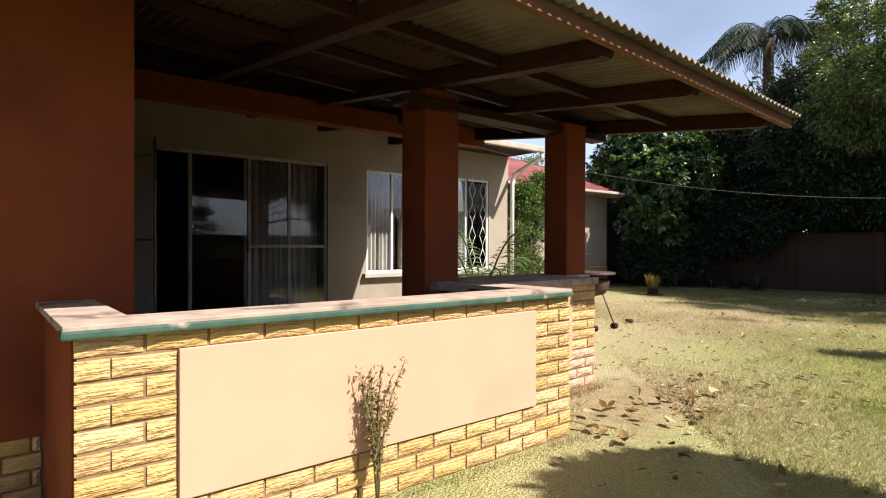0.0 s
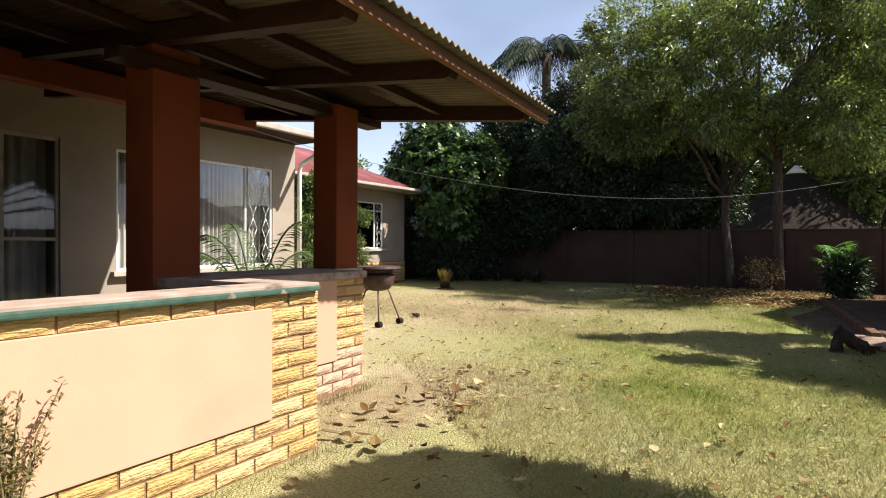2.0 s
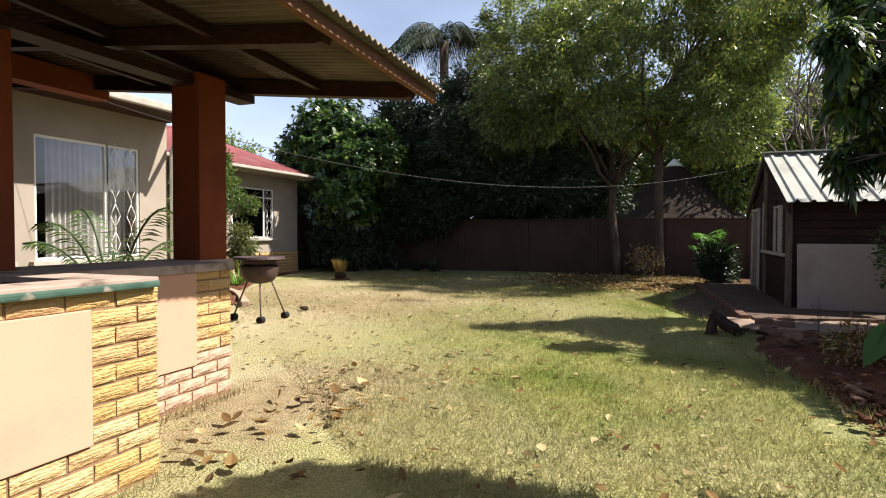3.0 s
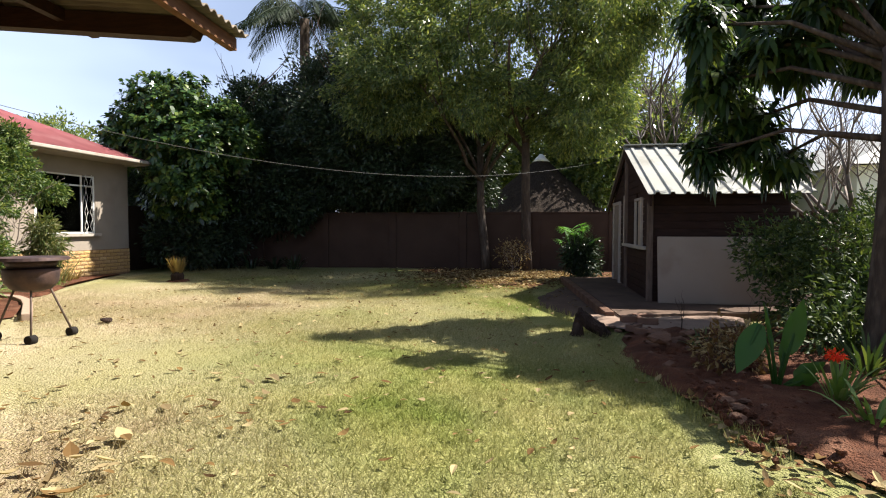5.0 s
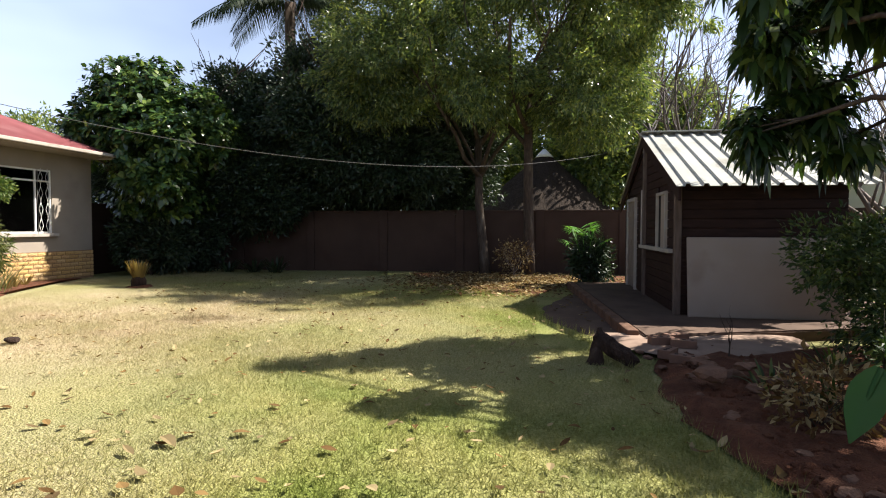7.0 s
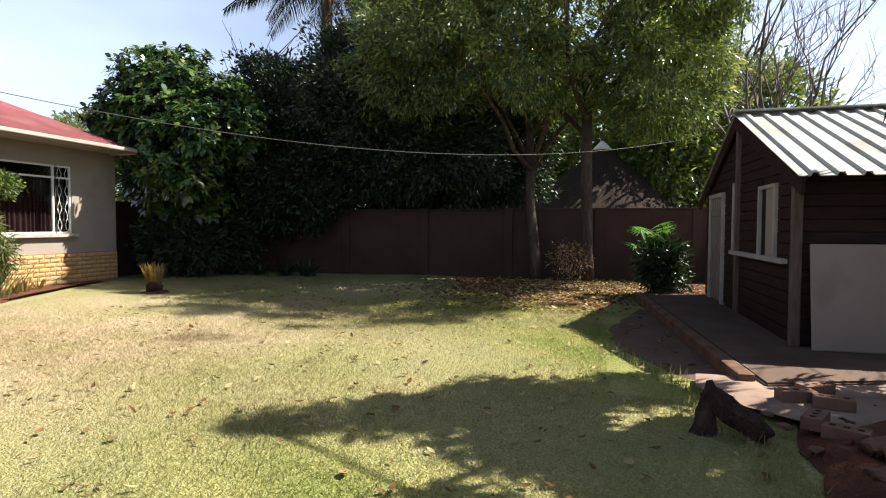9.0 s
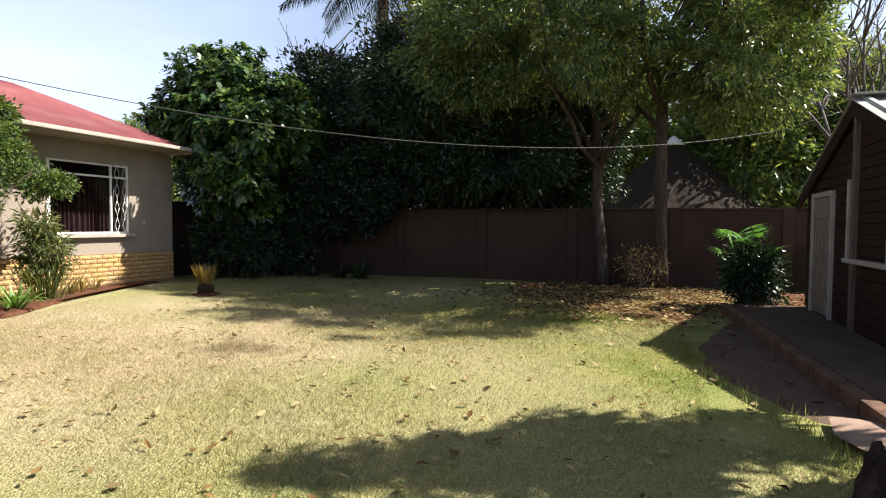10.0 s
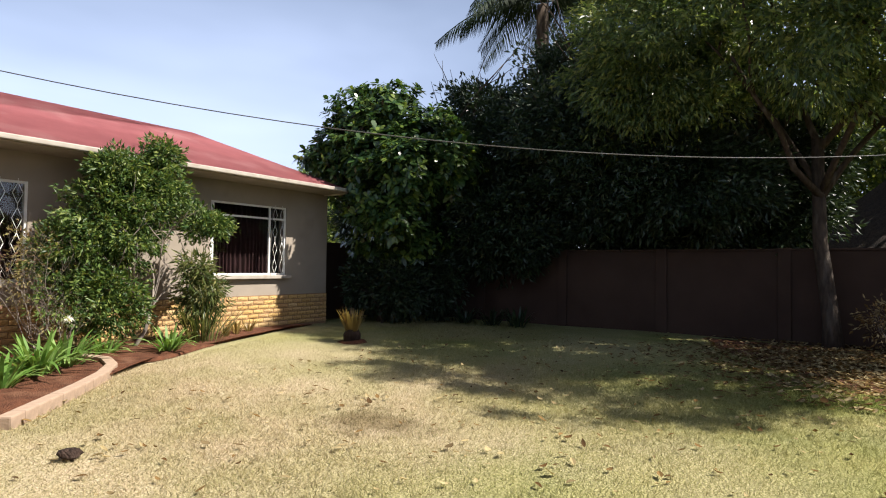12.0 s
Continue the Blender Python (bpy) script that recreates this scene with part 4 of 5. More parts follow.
big = thing("garden_tree", "tall spreading leafy tree before the boundary wall", "tree", group="garden trees")
branch_set((17.3, -2.1, 0), 7.8, 0.75, 7, 0.13, 3, big, stem=0.55)
crown("crown", [(17.2, -2.3, 6.5, 2.4, 2.3, 1.9), (16.5, -0.4, 5.9, 2.0, 2.0, 1.9), (17.0, -3.9, 5.2, 1.6, 1.1, 1.5), (16.0, -3.1, 4.3, 1.3, 1.3, 0.9), (15.8, -0.9, 4.4, 1.3, 1.5, 0.9), (15.2, -3.6, 5.7, 1.3, 1.4, 1.0), (15.0, -2.2, 6.4, 1.2, 1.4, 0.9), (15.2, -5.0, 5.6, 1.0, 0.9, 0.8), (16.9, -3.5, 3.7, 1.1, 1.2, 0.65), (18.0, -3.8, 4.6, 1.4, 1.3, 1.1), (17.8, -1.2, 4.4, 1.2, 1.1, 0.9), (14.3, -4.2, 6.3, 1.2, 1.2, 0.8), (14.6, -2.6, 6.9, 1.1, 1.2, 0.7)], 600, 150, 0.12, M_TREE, big, 0.24, shell=0.45, droop=0.8, narrow=0.34)
second = thing("garden_tree", "slim trunked leafy tree before the boundary wall", "tree", group="garden trees")
branch_set((17.4, -1.0, 0), 6.8, 0.6, 6, 0.12, 5, second, stem=0.5)
crown("crown", [(17.8, 1.5, 6.4, 2.1, 2.0, 2.1), (16.8, 1.6, 4.7, 1.6, 1.6, 1.5), (18.4, 0.2, 7.2, 1.6, 1.8, 1.3), (16.1, 1.3, 5.0, 1.3, 1.3, 1.0)], 430, 150, 0.12, M_TREE, second, 0.24, shell=0.45, droop=0.8, narrow=0.34)
for k, (x, y, h, lobes) in enumerate([
    (19.0, 3.6, 7.0, [(18.6, 3.6, 4.7, 1.9, 1.8, 2.0), (18.0, 3.0, 2.9, 1.5, 1.8, 1.2), (17.2, 2.6, 3.4, 1.2, 1.4, 1.0), (17.0, 3.5, 4.1, 1.0, 1.2, 1.0)]),
    (18.7, 6.0, 6.0, [(18.2, 5.8, 3.9, 1.7, 1.6, 1.9), (17.5, 5.2, 2.2, 1.2, 1.6, 1.2)]),
    (19.0, 0.6, 5.0, [(19.0, 0.6, 3.2, 1.0, 1.9, 1.7), (17.4, 1.2, 2.8, 0.9, 1.6, 0.9)]),
    (19.0, 9.6, 4.0, [(18.6, 9.6, 2.6, 1.3, 1.3, 1.3), (18.2, 8.9, 1.7, 0.8, 1.0, 0.9)]),
    (18.9, 4.5, 3.5, [(18.7, 7.4, 2.3, 0.7, 1.3, 1.2), (18.7, 5.0, 2.2, 0.7, 1.5, 1.1), (18.7, 2.4, 2.2, 0.7, 1.5, 1.1), (18.6, 0.2, 2.2, 0.6, 1.3, 1.0)]),
]):
    t = thing("boundary_tree", "dense dark evergreen tree along the boundary wall", "tree", group="boundary trees")
    branch_set((x, y, 0), h, 0.6, 5, 0.12, 20 + k, t)
    crown("crown", lobes, 620, 100, 0.13, M_DARKTREE, t, 0.28, shell=0.3)
for k, (x, y, r, h) in enumerate(((25.4, -5.2, 1.9, 8.8), (26.6, -8.2, 1.7, 7.2), (29.0, 1.0, 3.4, 8.0), (28.0, -3.0, 3.2, 8.5), (26.5, -9.8, 2.4, 4.5), (31.8, 25.6, 3.0, 7.9))):
    t = thing("distant_tree", "dark leafy tree beyond the garden wall", "tree", group="distant trees")
    branch_set((x, y, 0), h, 0.6, 5, 0.18, 120 + k, t, levels=1)
    crown("crown", [(x, y, h * 0.62, r, r, h * 0.38), (x - 0.5, y + 0.8, h * 0.4, r, r, h * 0.3)], 260, 60, 0.26, M_TREE, t, 0.45, shell=0.3)
cit = thing("citrus_tree", "rounded glossy green tree at the house corner", "tree")
branch_set((15.9, 7.3, 0), 3.4, 0.55, 5, 0.09, 9, cit)
whorls("crown", [(15.9, 7.3, 3.5, 1.4, 1.3, 1.2), (15.8, 7.7, 4.6, 1.0, 0.85, 0.75), (16.0, 7.2, 4.7, 0.8, 0.9, 0.7), (15.5, 8.2, 4.0, 0.7, 0.7, 0.5), (15.6, 6.8, 2.5, 1.2, 1.0, 0.8), (15.9, 8.7, 3.4, 0.8, 0.7, 0.6), (16.2, 6.4, 3.9, 1.1, 0.95, 0.95), (15.4, 6.2, 3.3, 0.9, 0.85, 0.8), (15.9, 7.4, 1.9, 1.0, 0.8, 0.6), (16.2, 6.6, 1.8, 0.9, 0.9, 0.6), (15.2, 6.3, 2.2, 0.7, 0.6, 0.5), (16.3, 5.6, 3.4, 0.8, 0.7, 0.8), (15.45, 6.0, 2.85, 0.5, 0.45, 0.5), (15.75, 5.4, 3.5, 0.5, 0.5, 0.5), (14.9, 8.3, 3.6, 0.4, 0.4, 0.3)], 2700, 12, 0.2, M_CITRUS, cit, shell=0.6, droop=0.25, narrow=0.4)
under = thing("corner_shrub", "dark low shrub under the corner tree", "shrub")
branch_set((15.6, 7.0, 0), 1.4, 0.6, 5, 0.03, 71, under, stem=0.2)
crown("crown", [(15.7, 7.4, 0.85, 0.6, 0.6, 0.75), (15.75, 6.6, 0.75, 0.6, 0.6, 0.7), (16.6, 6.4, 0.8, 0.6, 0.7, 0.75)], 260, 30, 0.13, M_DARKTREE, under, 0.2, shell=0.3)
palm = thing("tall_palm", "tall feather palm rising behind the garden trees", "palm")
part("trunk", tube([(19.3, 5.0, -0.1), (19.25, 5.0, 3.5), (19.2, 5.0, 7.8)], [0.22, 0.17, 0.15], 10), M_BARK, palm)
for k in range(17):
    a = math.tau * k / 17 + random.uniform(-0.15, 0.15)
    up = random.uniform(0.15, 1.2)
    pts = []
    for i in range(10):
        u = i / 9
        r = 2.7 * u * (0.8 if up > 0.8 else 1)
        pts.append((19.2 + math.cos(a) * r, 5.0 + math.sin(a) * r, 7.9 + up * 2.0 * u - (1.3 + up * 1.3) * u * u))
    frond(pts, 105, 0.6, M_PALM, palm, hang=0.7, width=0.028)
bare = thing("bare_tree", "leafless grey branching tree behind the shed", "tree")
branch_set((19.6, -6.4, 0), 7.5, 0.7, 8, 0.12, 33, bare, M_BARE, forks=4, up=0.9, levels=3, stem=0.3)
bare = thing("frangipani_tree", "pale forked leafless tree beside the shed", "tree")
branch_set((11.6, -7.6, 0), 3.9, 0.9, 9, 0.1, 36, bare, M_TWIG, forks=4, up=0.5, levels=3, stem=0.25)
mango = thing("mango_tree", "overhanging tree with long drooping leaves above the bed", "tree")
MANGO = [(8.75, -4.4, 3.1, 0.38, 0.3, 0.33), (8.5, -4.25, 2.75, 0.3, 0.25, 0.25), (8.9, -4.75, 2.4, 0.5, 0.45, 0.45), (8.68, -4.25, 2.0, 0.22, 0.22, 0.3), (9.4, -5.25, 2.0, 0.45, 0.35, 0.22), (8.3, -4.9, 3.0, 0.6, 0.5, 0.35), (7.95, -4.0, 3.2, 0.3, 0.25, 0.3), (9.15, -4.7, 3.8, 0.5, 0.42, 0.4), (9.75, -4.5, 4.7, 0.42, 0.35, 0.4), (9.5, -4.05, 4.9, 0.22, 0.22, 0.2), (10.0, -4.8, 4.1, 0.65, 0.55, 0.45), (10.2, -5.1, 3.4, 0.5, 0.4, 0.4), (7.9, -5.05, 3.4, 0.45, 0.4, 0.35), (7.9, -6.0, 3.7, 0.7, 0.5, 0.4), (8.3, -6.2, 3.8, 1.2, 0.8, 0.6), (6.95, -6.5, 3.5, 0.7, 0.5, 0.4), (9.3, -6.4, 3.3, 0.8, 0.6, 0.5)]
part("trunk", tube([(6.9, -5.1, -0.1), (6.92, -5.12, 0.15), (6.98, -5.2, 1.0), (7.1, -5.3, 1.9), (7.25, -5.35, 2.7)], [0.16, 0.115, 0.1, 0.095, 0.08], 12), M_BARK, mango)
for x, y, z, rx, ry, rz in MANGO:
    end = Vector((x, y, z))
    start = Vector((7.1, -5.3, 1.9)).lerp(Vector((7.25, -5.35, 2.7)), min(1.0, max(0.0, (z - 2.0) / 1.4)))
    mid = start.lerp(end, 0.5) + Vector((0, 0, 0.18))
    bm = tube([start, mid, end], [0.034, 0.022, 0.01], 7)
    for _ in range(6):
        tip = end + Vector((random.uniform(-1, 1) * rx, random.uniform(-1, 1) * ry, random.uniform(-0.6, 1) * rz))
        add_tube(bm, [mid.lerp(end, random.uniform(0.4, 1.0)), end.lerp(tip, 0.5) + Vector((0, 0, 0.04)), tip], [0.01, 0.007, 0.004], 5)
    part("limb", bm, M_BARK, mango)
whorls("crown", MANGO, 1330, 12, 0.21, M_MANGO, mango, shell=0.3, droop=0.75, narrow=0.27)
shade = thing("lawn_tree", "leafy tree whose crown shades the lawn edge", "tree")
branch_set((4.75, -5.5, 0), 5.2, 0.45, 4, 0.1, 14, shade, levels=1, stem=0.72, reach=0.18)
crown("crown", [(4.25, -4.3, 4.3, 0.5, 0.38, 0.35), (4.45, -5.0, 4.5, 0.45, 0.5, 0.4)], 800, 18, 0.2, M_TREE, shade, 0.13, shell=0.2, narrow=0.45)

shrub = thing("flowering_shrub", "tall airy green shrub in the bed beside the wing", "shrub")
branch_set((10.4, 7.1, 0), 2.6, 0.45, 7, 0.03, 15, shrub, M_TWIG, up=0.9, stem=0.2)
crown("crown", [(10.1, 7.1, 1.75, 0.75, 0.5, 0.75), (10.6, 7.1, 2.25, 0.6, 0.45, 0.5), (11.45, 7.05, 1.85, 0.42, 0.3, 0.28), (10.75, 7.1, 2.85, 0.28, 0.22, 0.25), (10.1, 7.1, 2.55, 0.4, 0.35, 0.3), (9.6, 7.2, 1.3, 0.5, 0.4, 0.6), (9.95, 6.95, 0.7, 0.6, 0.4, 0.45)], 1200, 24, 0.075, M_BUSH, shrub, 0.085, shell=0.2)
reed = thing("reed_clump", "yellow-green reed clump in the flower bed", "plant")
blades("leaves", (11.35, 6.95, 0), 130, 1.0, 0.02, M_REED, reed, lean=0.5, droop=1.0, radius=0.36)
crown("foliage", [(11.35, 6.95, 0.75, 0.34, 0.28, 0.5), (11.2, 6.9, 1.15, 0.25, 0.2, 0.25)], 170, 14, 0.13, M_REED, reed, 0.1, shell=0.2, droop=0.6, narrow=0.2)
for x, y, n, s in ((8.75, 5.75, 80, 0.65), (9.15, 6.1, 60, 0.6), (10.5, 6.35, 45, 0.5), (9.85, 6.75, 30, 0.4), (8.3, 5.3, 45, 0.5)):
    p = thing("strap_leaf_lily", "green strap-leaf lily clump in red soil", "plant", group="lily clumps")
    blades("leaves", (x, y, 0), n, s, 0.045, M_STRAP, p, lean=0.9, droop=0.75, radius=0.1)
for x, y in ((12.2, 7.3), (12.55, 7.45), (11.9, 7.15)):
    p = thing("bedding_plant", "small reddish green strap plant in the bed", "plant", group="bedding plants")
    blades("leaves", (x, y, 0), 22, 0.32, 0.03, M_SISAL, p, lean=0.5, droop=0.5)
rose = thing("rose_bush", "thorny twig rose bush with one white bloom", "shrub")
branch_set((9.3, 6.7, 0), 1.1, 0.6, 7, 0.012, 41, rose, M_TWIG, up=0.9, stem=0.12)
crown("leaves", [(9.3, 6.7, 0.75, 0.4, 0.3, 0.35)], 60, 8, 0.06, M_BUSH, rose, 0.06)
crown("bloom", [(9.25, 6.35, 0.55, 0.03, 0.03, 0.02)], 6, 10, 0.05, M_PETAL, rose, 0.012, label="white bloom")
twiggy = thing("dry_shrub", "dry grey twiggy shrub among the flower bed plants", "shrub")
branch_set((9.2, 7.15, 0), 1.9, 0.5, 12, 0.012, 44, twiggy, M_TWIG, forks=4, up=0.9, stem=0.1)
crown("leaves", [(9.2, 7.15, 1.1, 0.5, 0.35, 0.7), (9.5, 6.95, 0.4, 0.45, 0.3, 0.3)], 150, 9, 0.055, M_STALK, twiggy, 0.1, shell=0.1)
sis = thing("sisal_plant", "squat striped sisal plant on a soil mound in the lawn", "plant")
blades("leaves", (12.95, 5.3, 0.1), 110, 0.42, 0.045, M_SISAL, sis, lean=0.5, droop=0.15, radius=0.08)
part("stump", tube([(12.95, 5.3, -0.02), (12.95, 5.3, 0.12), (12.95, 5.3, 0.2)], [0.13, 0.14, 0.1], 12), M_LOG, sis)
areca = thing("areca_palm", "young feathery palm beside the porch", "palm")
for k in range(11):
    a = math.tau * k / 11 + 0.3
    L = random.uniform(0.5, 0.9)
    pts = [(5.35 + math.cos(a) * L * u, 3.6 + math.sin(a) * L * u, (1.5 + 0.8 * (k % 3) / 2) * u ** 0.75 - (0.85 + 0.2 * (k % 2)) * u * u) for u in [i / 7 for i in range(8)]]
    frond(pts, 26, 0.3, M_ARECA, areca, hang=0.35, width=0.022)
fan = thing("fan_palm", "dark leafy shrub topped by bright green fan leaves", "palm")
crown("crown", [(14.75, -3.35, 0.5, 0.34, 0.36, 0.5)], 240, 14, 0.1, M_DARKTREE, fan, 0.12, shell=0.2)
for k in range(11):
    a = math.tau * k / 11
    r = random.uniform(0.1, 0.4)
    tip = Vector((14.7 + math.cos(a) * r, -3.25 + math.sin(a) * r, random.uniform(1.0, 1.4) - r * 0.4))
    bm = tube([(14.7, -3.25, 0), (14.7 + (tip.x - 14.7) * 0.4, -3.25 + (tip.y + 3.25) * 0.4, tip.z * 0.6), tuple(tip)], 0.008, 5)
    out = Vector((math.cos(a), math.sin(a), 0.5)).normalized()
    sd = out.cross(Vector((0, 0, 1))).normalized()
    for j in range(17):
        b = math.radians(-120 + 240 * j / 16)
        way = (out * math.cos(b) + sd * math.sin(b)).normalized()
        e = tip + way * 0.27 + Vector((0, 0, -0.05))
        m = tip + way * 0.14
        w = way.cross(Vector((0, 0, 1))).normalized() * 0.018
        bm.faces.new([bm.verts.new(c) for c in (tip, m - w, e, m + w)])
    part("leaf", bm, M_FERN, fan)
hedge = thing("bed_shrub", "dense dark green shrub in the bed beside the shed", "shrub")
branch_set((8.7, -5.9, 0), 1.6, 0.7, 6, 0.03, 44, hedge, stem=0.15)
crown("crown", [(8.7, -5.8, 0.85, 0.95, 0.95, 0.6), (8.85, -5.05, 0.9, 0.5, 0.45, 0.42), (8.9, -6.8, 0.8, 0.9, 0.9, 0.7), (8.1, -6.4, 0.6, 0.8, 0.8, 0.55), (8.2, -5.25, 0.4, 0.6, 0.5, 0.4)], 1300, 18, 0.07, M_BEDBUSH, hedge, 0.1, shell=0.35)
hedge = thing("bed_shrub", "low leafy shrub in the shaded bed", "shrub")
crown("crown", [(7.6, -5.6, 0.45, 0.7, 0.7, 0.45), (7.3, -4.95, 0.25, 0.4, 0.35, 0.25), (6.6, -6.3, 0.6, 0.8, 0.8, 0.6), (10.6, -7.6, 1.2, 1.0, 0.8, 0.7)], 800, 16, 0.08, M_BEDBUSH, hedge, 0.1, shell=0.3)


def big_leaf(base, tip, width, parent, fold=0.25, start=0.4):
    """A paddle leaf on its stalk, folded along the rib."""
    base, tip = Vector(base), Vector(tip)
    d = tip - base
    side_way = d.cross(Vector((0.5, -0.3, 0.2))).normalized()
    nrm = side_way.cross(d).normalized()
    bm = tube([base, base + d * 0.45, base + d * 0.95], [0.016, 0.012, 0.005], 6)
    rows = []
    for i in range(11):
        u = i / 10
        c = base + d * (start + (1 - start) * u) - nrm * 0.06 * u * u
        w = width * math.sin(math.pi * (0.06 + 0.94 * u) ** 0.8) * 0.5 + 0.002
        wav = 0.01 * math.sin(u * 17)
        rows.append([bm.verts.new(c + side_way * w * s + nrm * (abs(s) * w * fold + wav * s)) for s in (-1, -0.5, 0, 0.5, 1)])
    for a, b in zip(rows, rows[1:]):
        for i in range(4):
            bm.faces.new((a[i], a[i + 1], b[i + 1], b[i])).smooth = True
    return part("leaf", bm, M_BIGLEAF, parent)


strel = thing("paddle_leaf_plant", "upright plant with large glossy paddle leaves in the bed", "plant")
for tip, w in (((6.19, -4.25, 0.66), 0.135), ((6.25, -4.02, 0.62), 0.03), ((6.3, -4.2, 0.45), 0.07), ((6.2, -4.38, 0.22), 0.11), ((6.05, -4.3, 0.16), 0.1)):
    big_leaf((6.17, -4.08, 0), tip, w, strel)
part("stalk", tube([(6.17, -4.06, 0), (6.15, -4.0, 0.3), (6.13, -3.94, 0.47)], 0.012, 6), M_BIGLEAF, strel)
big_leaf((6.13, -3.94, 0.48), (6.07, -3.77, 0.13), 0.17, strel, 0.15, 0.0)
fl = thing("red_flower_plant", "strap-leaf plant with a red flower head", "plant")
blades("leaves", (5.84, -4.32, 0.02), 34, 0.36, 0.028, M_STRAP, fl, lean=0.8, droop=0.5)
part("stem", tube([(5.84, -4.32, 0), (5.82, -4.29, 0.2), (5.8, -4.27, 0.34)], 0.008, 6), M_STRAP, fl)
crown("flower", [(5.8, -4.27, 0.35, 0.04, 0.04, 0.015)], 16, 8, 0.032, M_RED, fl, 0.022, narrow=0.5, label="red flower head")
weed = thing("tall_weed", "dry brownish weed stalk growing against the porch wall", "plant")
tips = []
for k in range(13):
    h = 0.3 + 0.42 * random.random() ** 0.6
    dx, dy = random.uniform(-0.09, 0.17) * h / 0.6, random.uniform(-0.08, 0.02)
    pts = [(1.21, -0.09, 0), (1.21 + dx * 0.15, -0.07 + dy * 0.2, h * 0.4), (1.21 + dx * 0.5, -0.055 + dy * 0.4, h * 0.75), (1.21 + dx, -0.05 + dy * 0.4, h)]
    part("stem", tube(pts, [0.007, 0.005, 0.004, 0.002], 5), M_STALK, weed)
    tips += [np.array(pts[2]) * (1 - u) + np.array(pts[3]) * u for u in np.linspace(-0.9, 1, 22)]
tips = np.array(tips)
v, f = leaf_arrays(tips.repeat(3, 0) + RNG.normal(0, 0.01, (len(tips) * 3, 3)), RNG.normal(0, 1, (len(tips) * 3, 3)), 0.03, 0.0, 0.35)
mesh_arrays("leaves", v, f, M_STALK, weed)
dry = thing("dry_shrub", "dry brown twiggy shrub at the tree's foot", "shrub")
branch_set((16.9, -1.75, 0), 1.0, 0.7, 9, 0.012, 51, dry, M_TWIG, up=0.8, stem=0.1)
crown("leaves", [(16.9, -1.75, 0.5, 0.4, 0.45, 0.35)], 90, 8, 0.07, M_LITTER, dry, 0.1)
dry = thing("dry_shrub", "dark withered twiggy plant in the shaded bed", "shrub")
branch_set((6.55, -3.85, 0), 0.5, 0.7, 10, 0.008, 57, dry, M_BARK, up=0.8, stem=0.1)
crown("leaves", [(6.5, -3.85, 0.2, 0.25, 0.25, 0.18), (6.85, -4.05, 0.18, 0.22, 0.22, 0.16)], 90, 9, 0.06, M_LITTER, dry, 0.08)
low_green = thing("ground_fern", "dark low foliage at the boundary wall's foot", "plant")
for y in (5.6, 4.9, 4.3, 6.3):
    blades("leaves", (16.7, y, 0), 34, 0.5, 0.05, M_DARKTREE, low_green, lean=0.9, droop=0.6, radius=0.2)
for k, (x, y, h) in enumerate(((7.2, -4.3, 0.7), (7.5, -4.7, 0.85), (8.2, -3.9, 0.6))):
    sticks = thing("bare_stick_plant", "thin leafless stick plant in the bed", "plant", group="stick plants")
    branch_set((x, y, 0), h, 0.25, 4, 0.007, 60 + k, sticks, M_BARK, forks=1, up=1.0, levels=1, stem=0.3)


back = thing("boundary_hedge", "dense dark hedge along the garden side wall", "hedge")
for k in range(7):
    branch_set((-5.2 + 1.8 * k, -8.4, 0), 2.4, 0.5, 4, 0.05, 80 + k, back, levels=1)
crown("crown", [(-5.2 + 1.8 * k, -8.3, 1.4, 1.2, 0.7, 1.6 + 0.15 * (k % 3)) for k in range(7)], 900, 40, 0.16, M_DARKTREE, back, 0.26, shell=0.4)


# ---- beds, kerb, slabs ----
def patch(name, outline, z, mat, label, category, bump=0.02, inner=7):
    """A flat patch with an uneven top that follows an outline."""
    pts = [Vector((x, y, 0)) for x, y in outline]
    c = sum(pts, Vector()) / len(pts)
    fine = []
    for a, b in zip(pts, pts[1:] + pts[:1]):
        n = max(1, int((b - a).length / 0.2))
        fine += [a.lerp(b, i / n) for i in range(n)]
    verts, faces, n = [], [], len(fine)
    for k in range(inner + 1):
        u = k / inner
        for p in fine:
            q = c.lerp(p, u)
            wob = noise.noise(q * 3.1) * 0.12 + noise.noise(q * 11.0) * 0.05 if k == inner else 0
            h = z + (bump * noise.noise(q * 4.0) + bump * 0.5 if k < inner else -0.03)
            verts.append((q.x + wob, q.y + wob, h))
    for k in range(inner):
        for i in range(n):
            j = (i + 1) % n
            faces.append((k * n + i, k * n + j, (k + 1) * n + j, (k + 1) * n + i))
    return tagged(mesh_arrays(name, verts, faces, mat, smooth=True), label, category, kind="structure")


patch("bed_ground", [(7.7, 7.9), (7.7, 4.2), (8.1, 4.3), (8.62, 4.75), (9.4, 5.65), (10.3, 5.95), (11.5, 6.7), (13, 7.35), (14.3, 7.75), (14.4, 7.95)], 0.03, M_SOIL, "red soil of the flower bed beside the wing", "soil", 0.03)
patch("bed_soil", [(3.2, -4.6), (4.93, -3.7), (5.5, -3.5), (6.2, -3.3), (7.2, -3.15), (8.3, -3.35), (8.6, -3.8), (9.2, -5.3), (9.9, -8.8), (3.2, -8.8)], 0.03, M_SOIL, "red soil bed with stones beside the shed", "soil", 0.05, 10)
patch("mound", [(12.62, 5.18), (12.82, 5.05), (13.1, 5.08), (13.25, 5.3), (13.2, 5.48), (12.98, 5.55), (12.75, 5.5)], 0.012, M_SOIL, "low soil mound round the sisal plant", "soil", 0.03, 4)
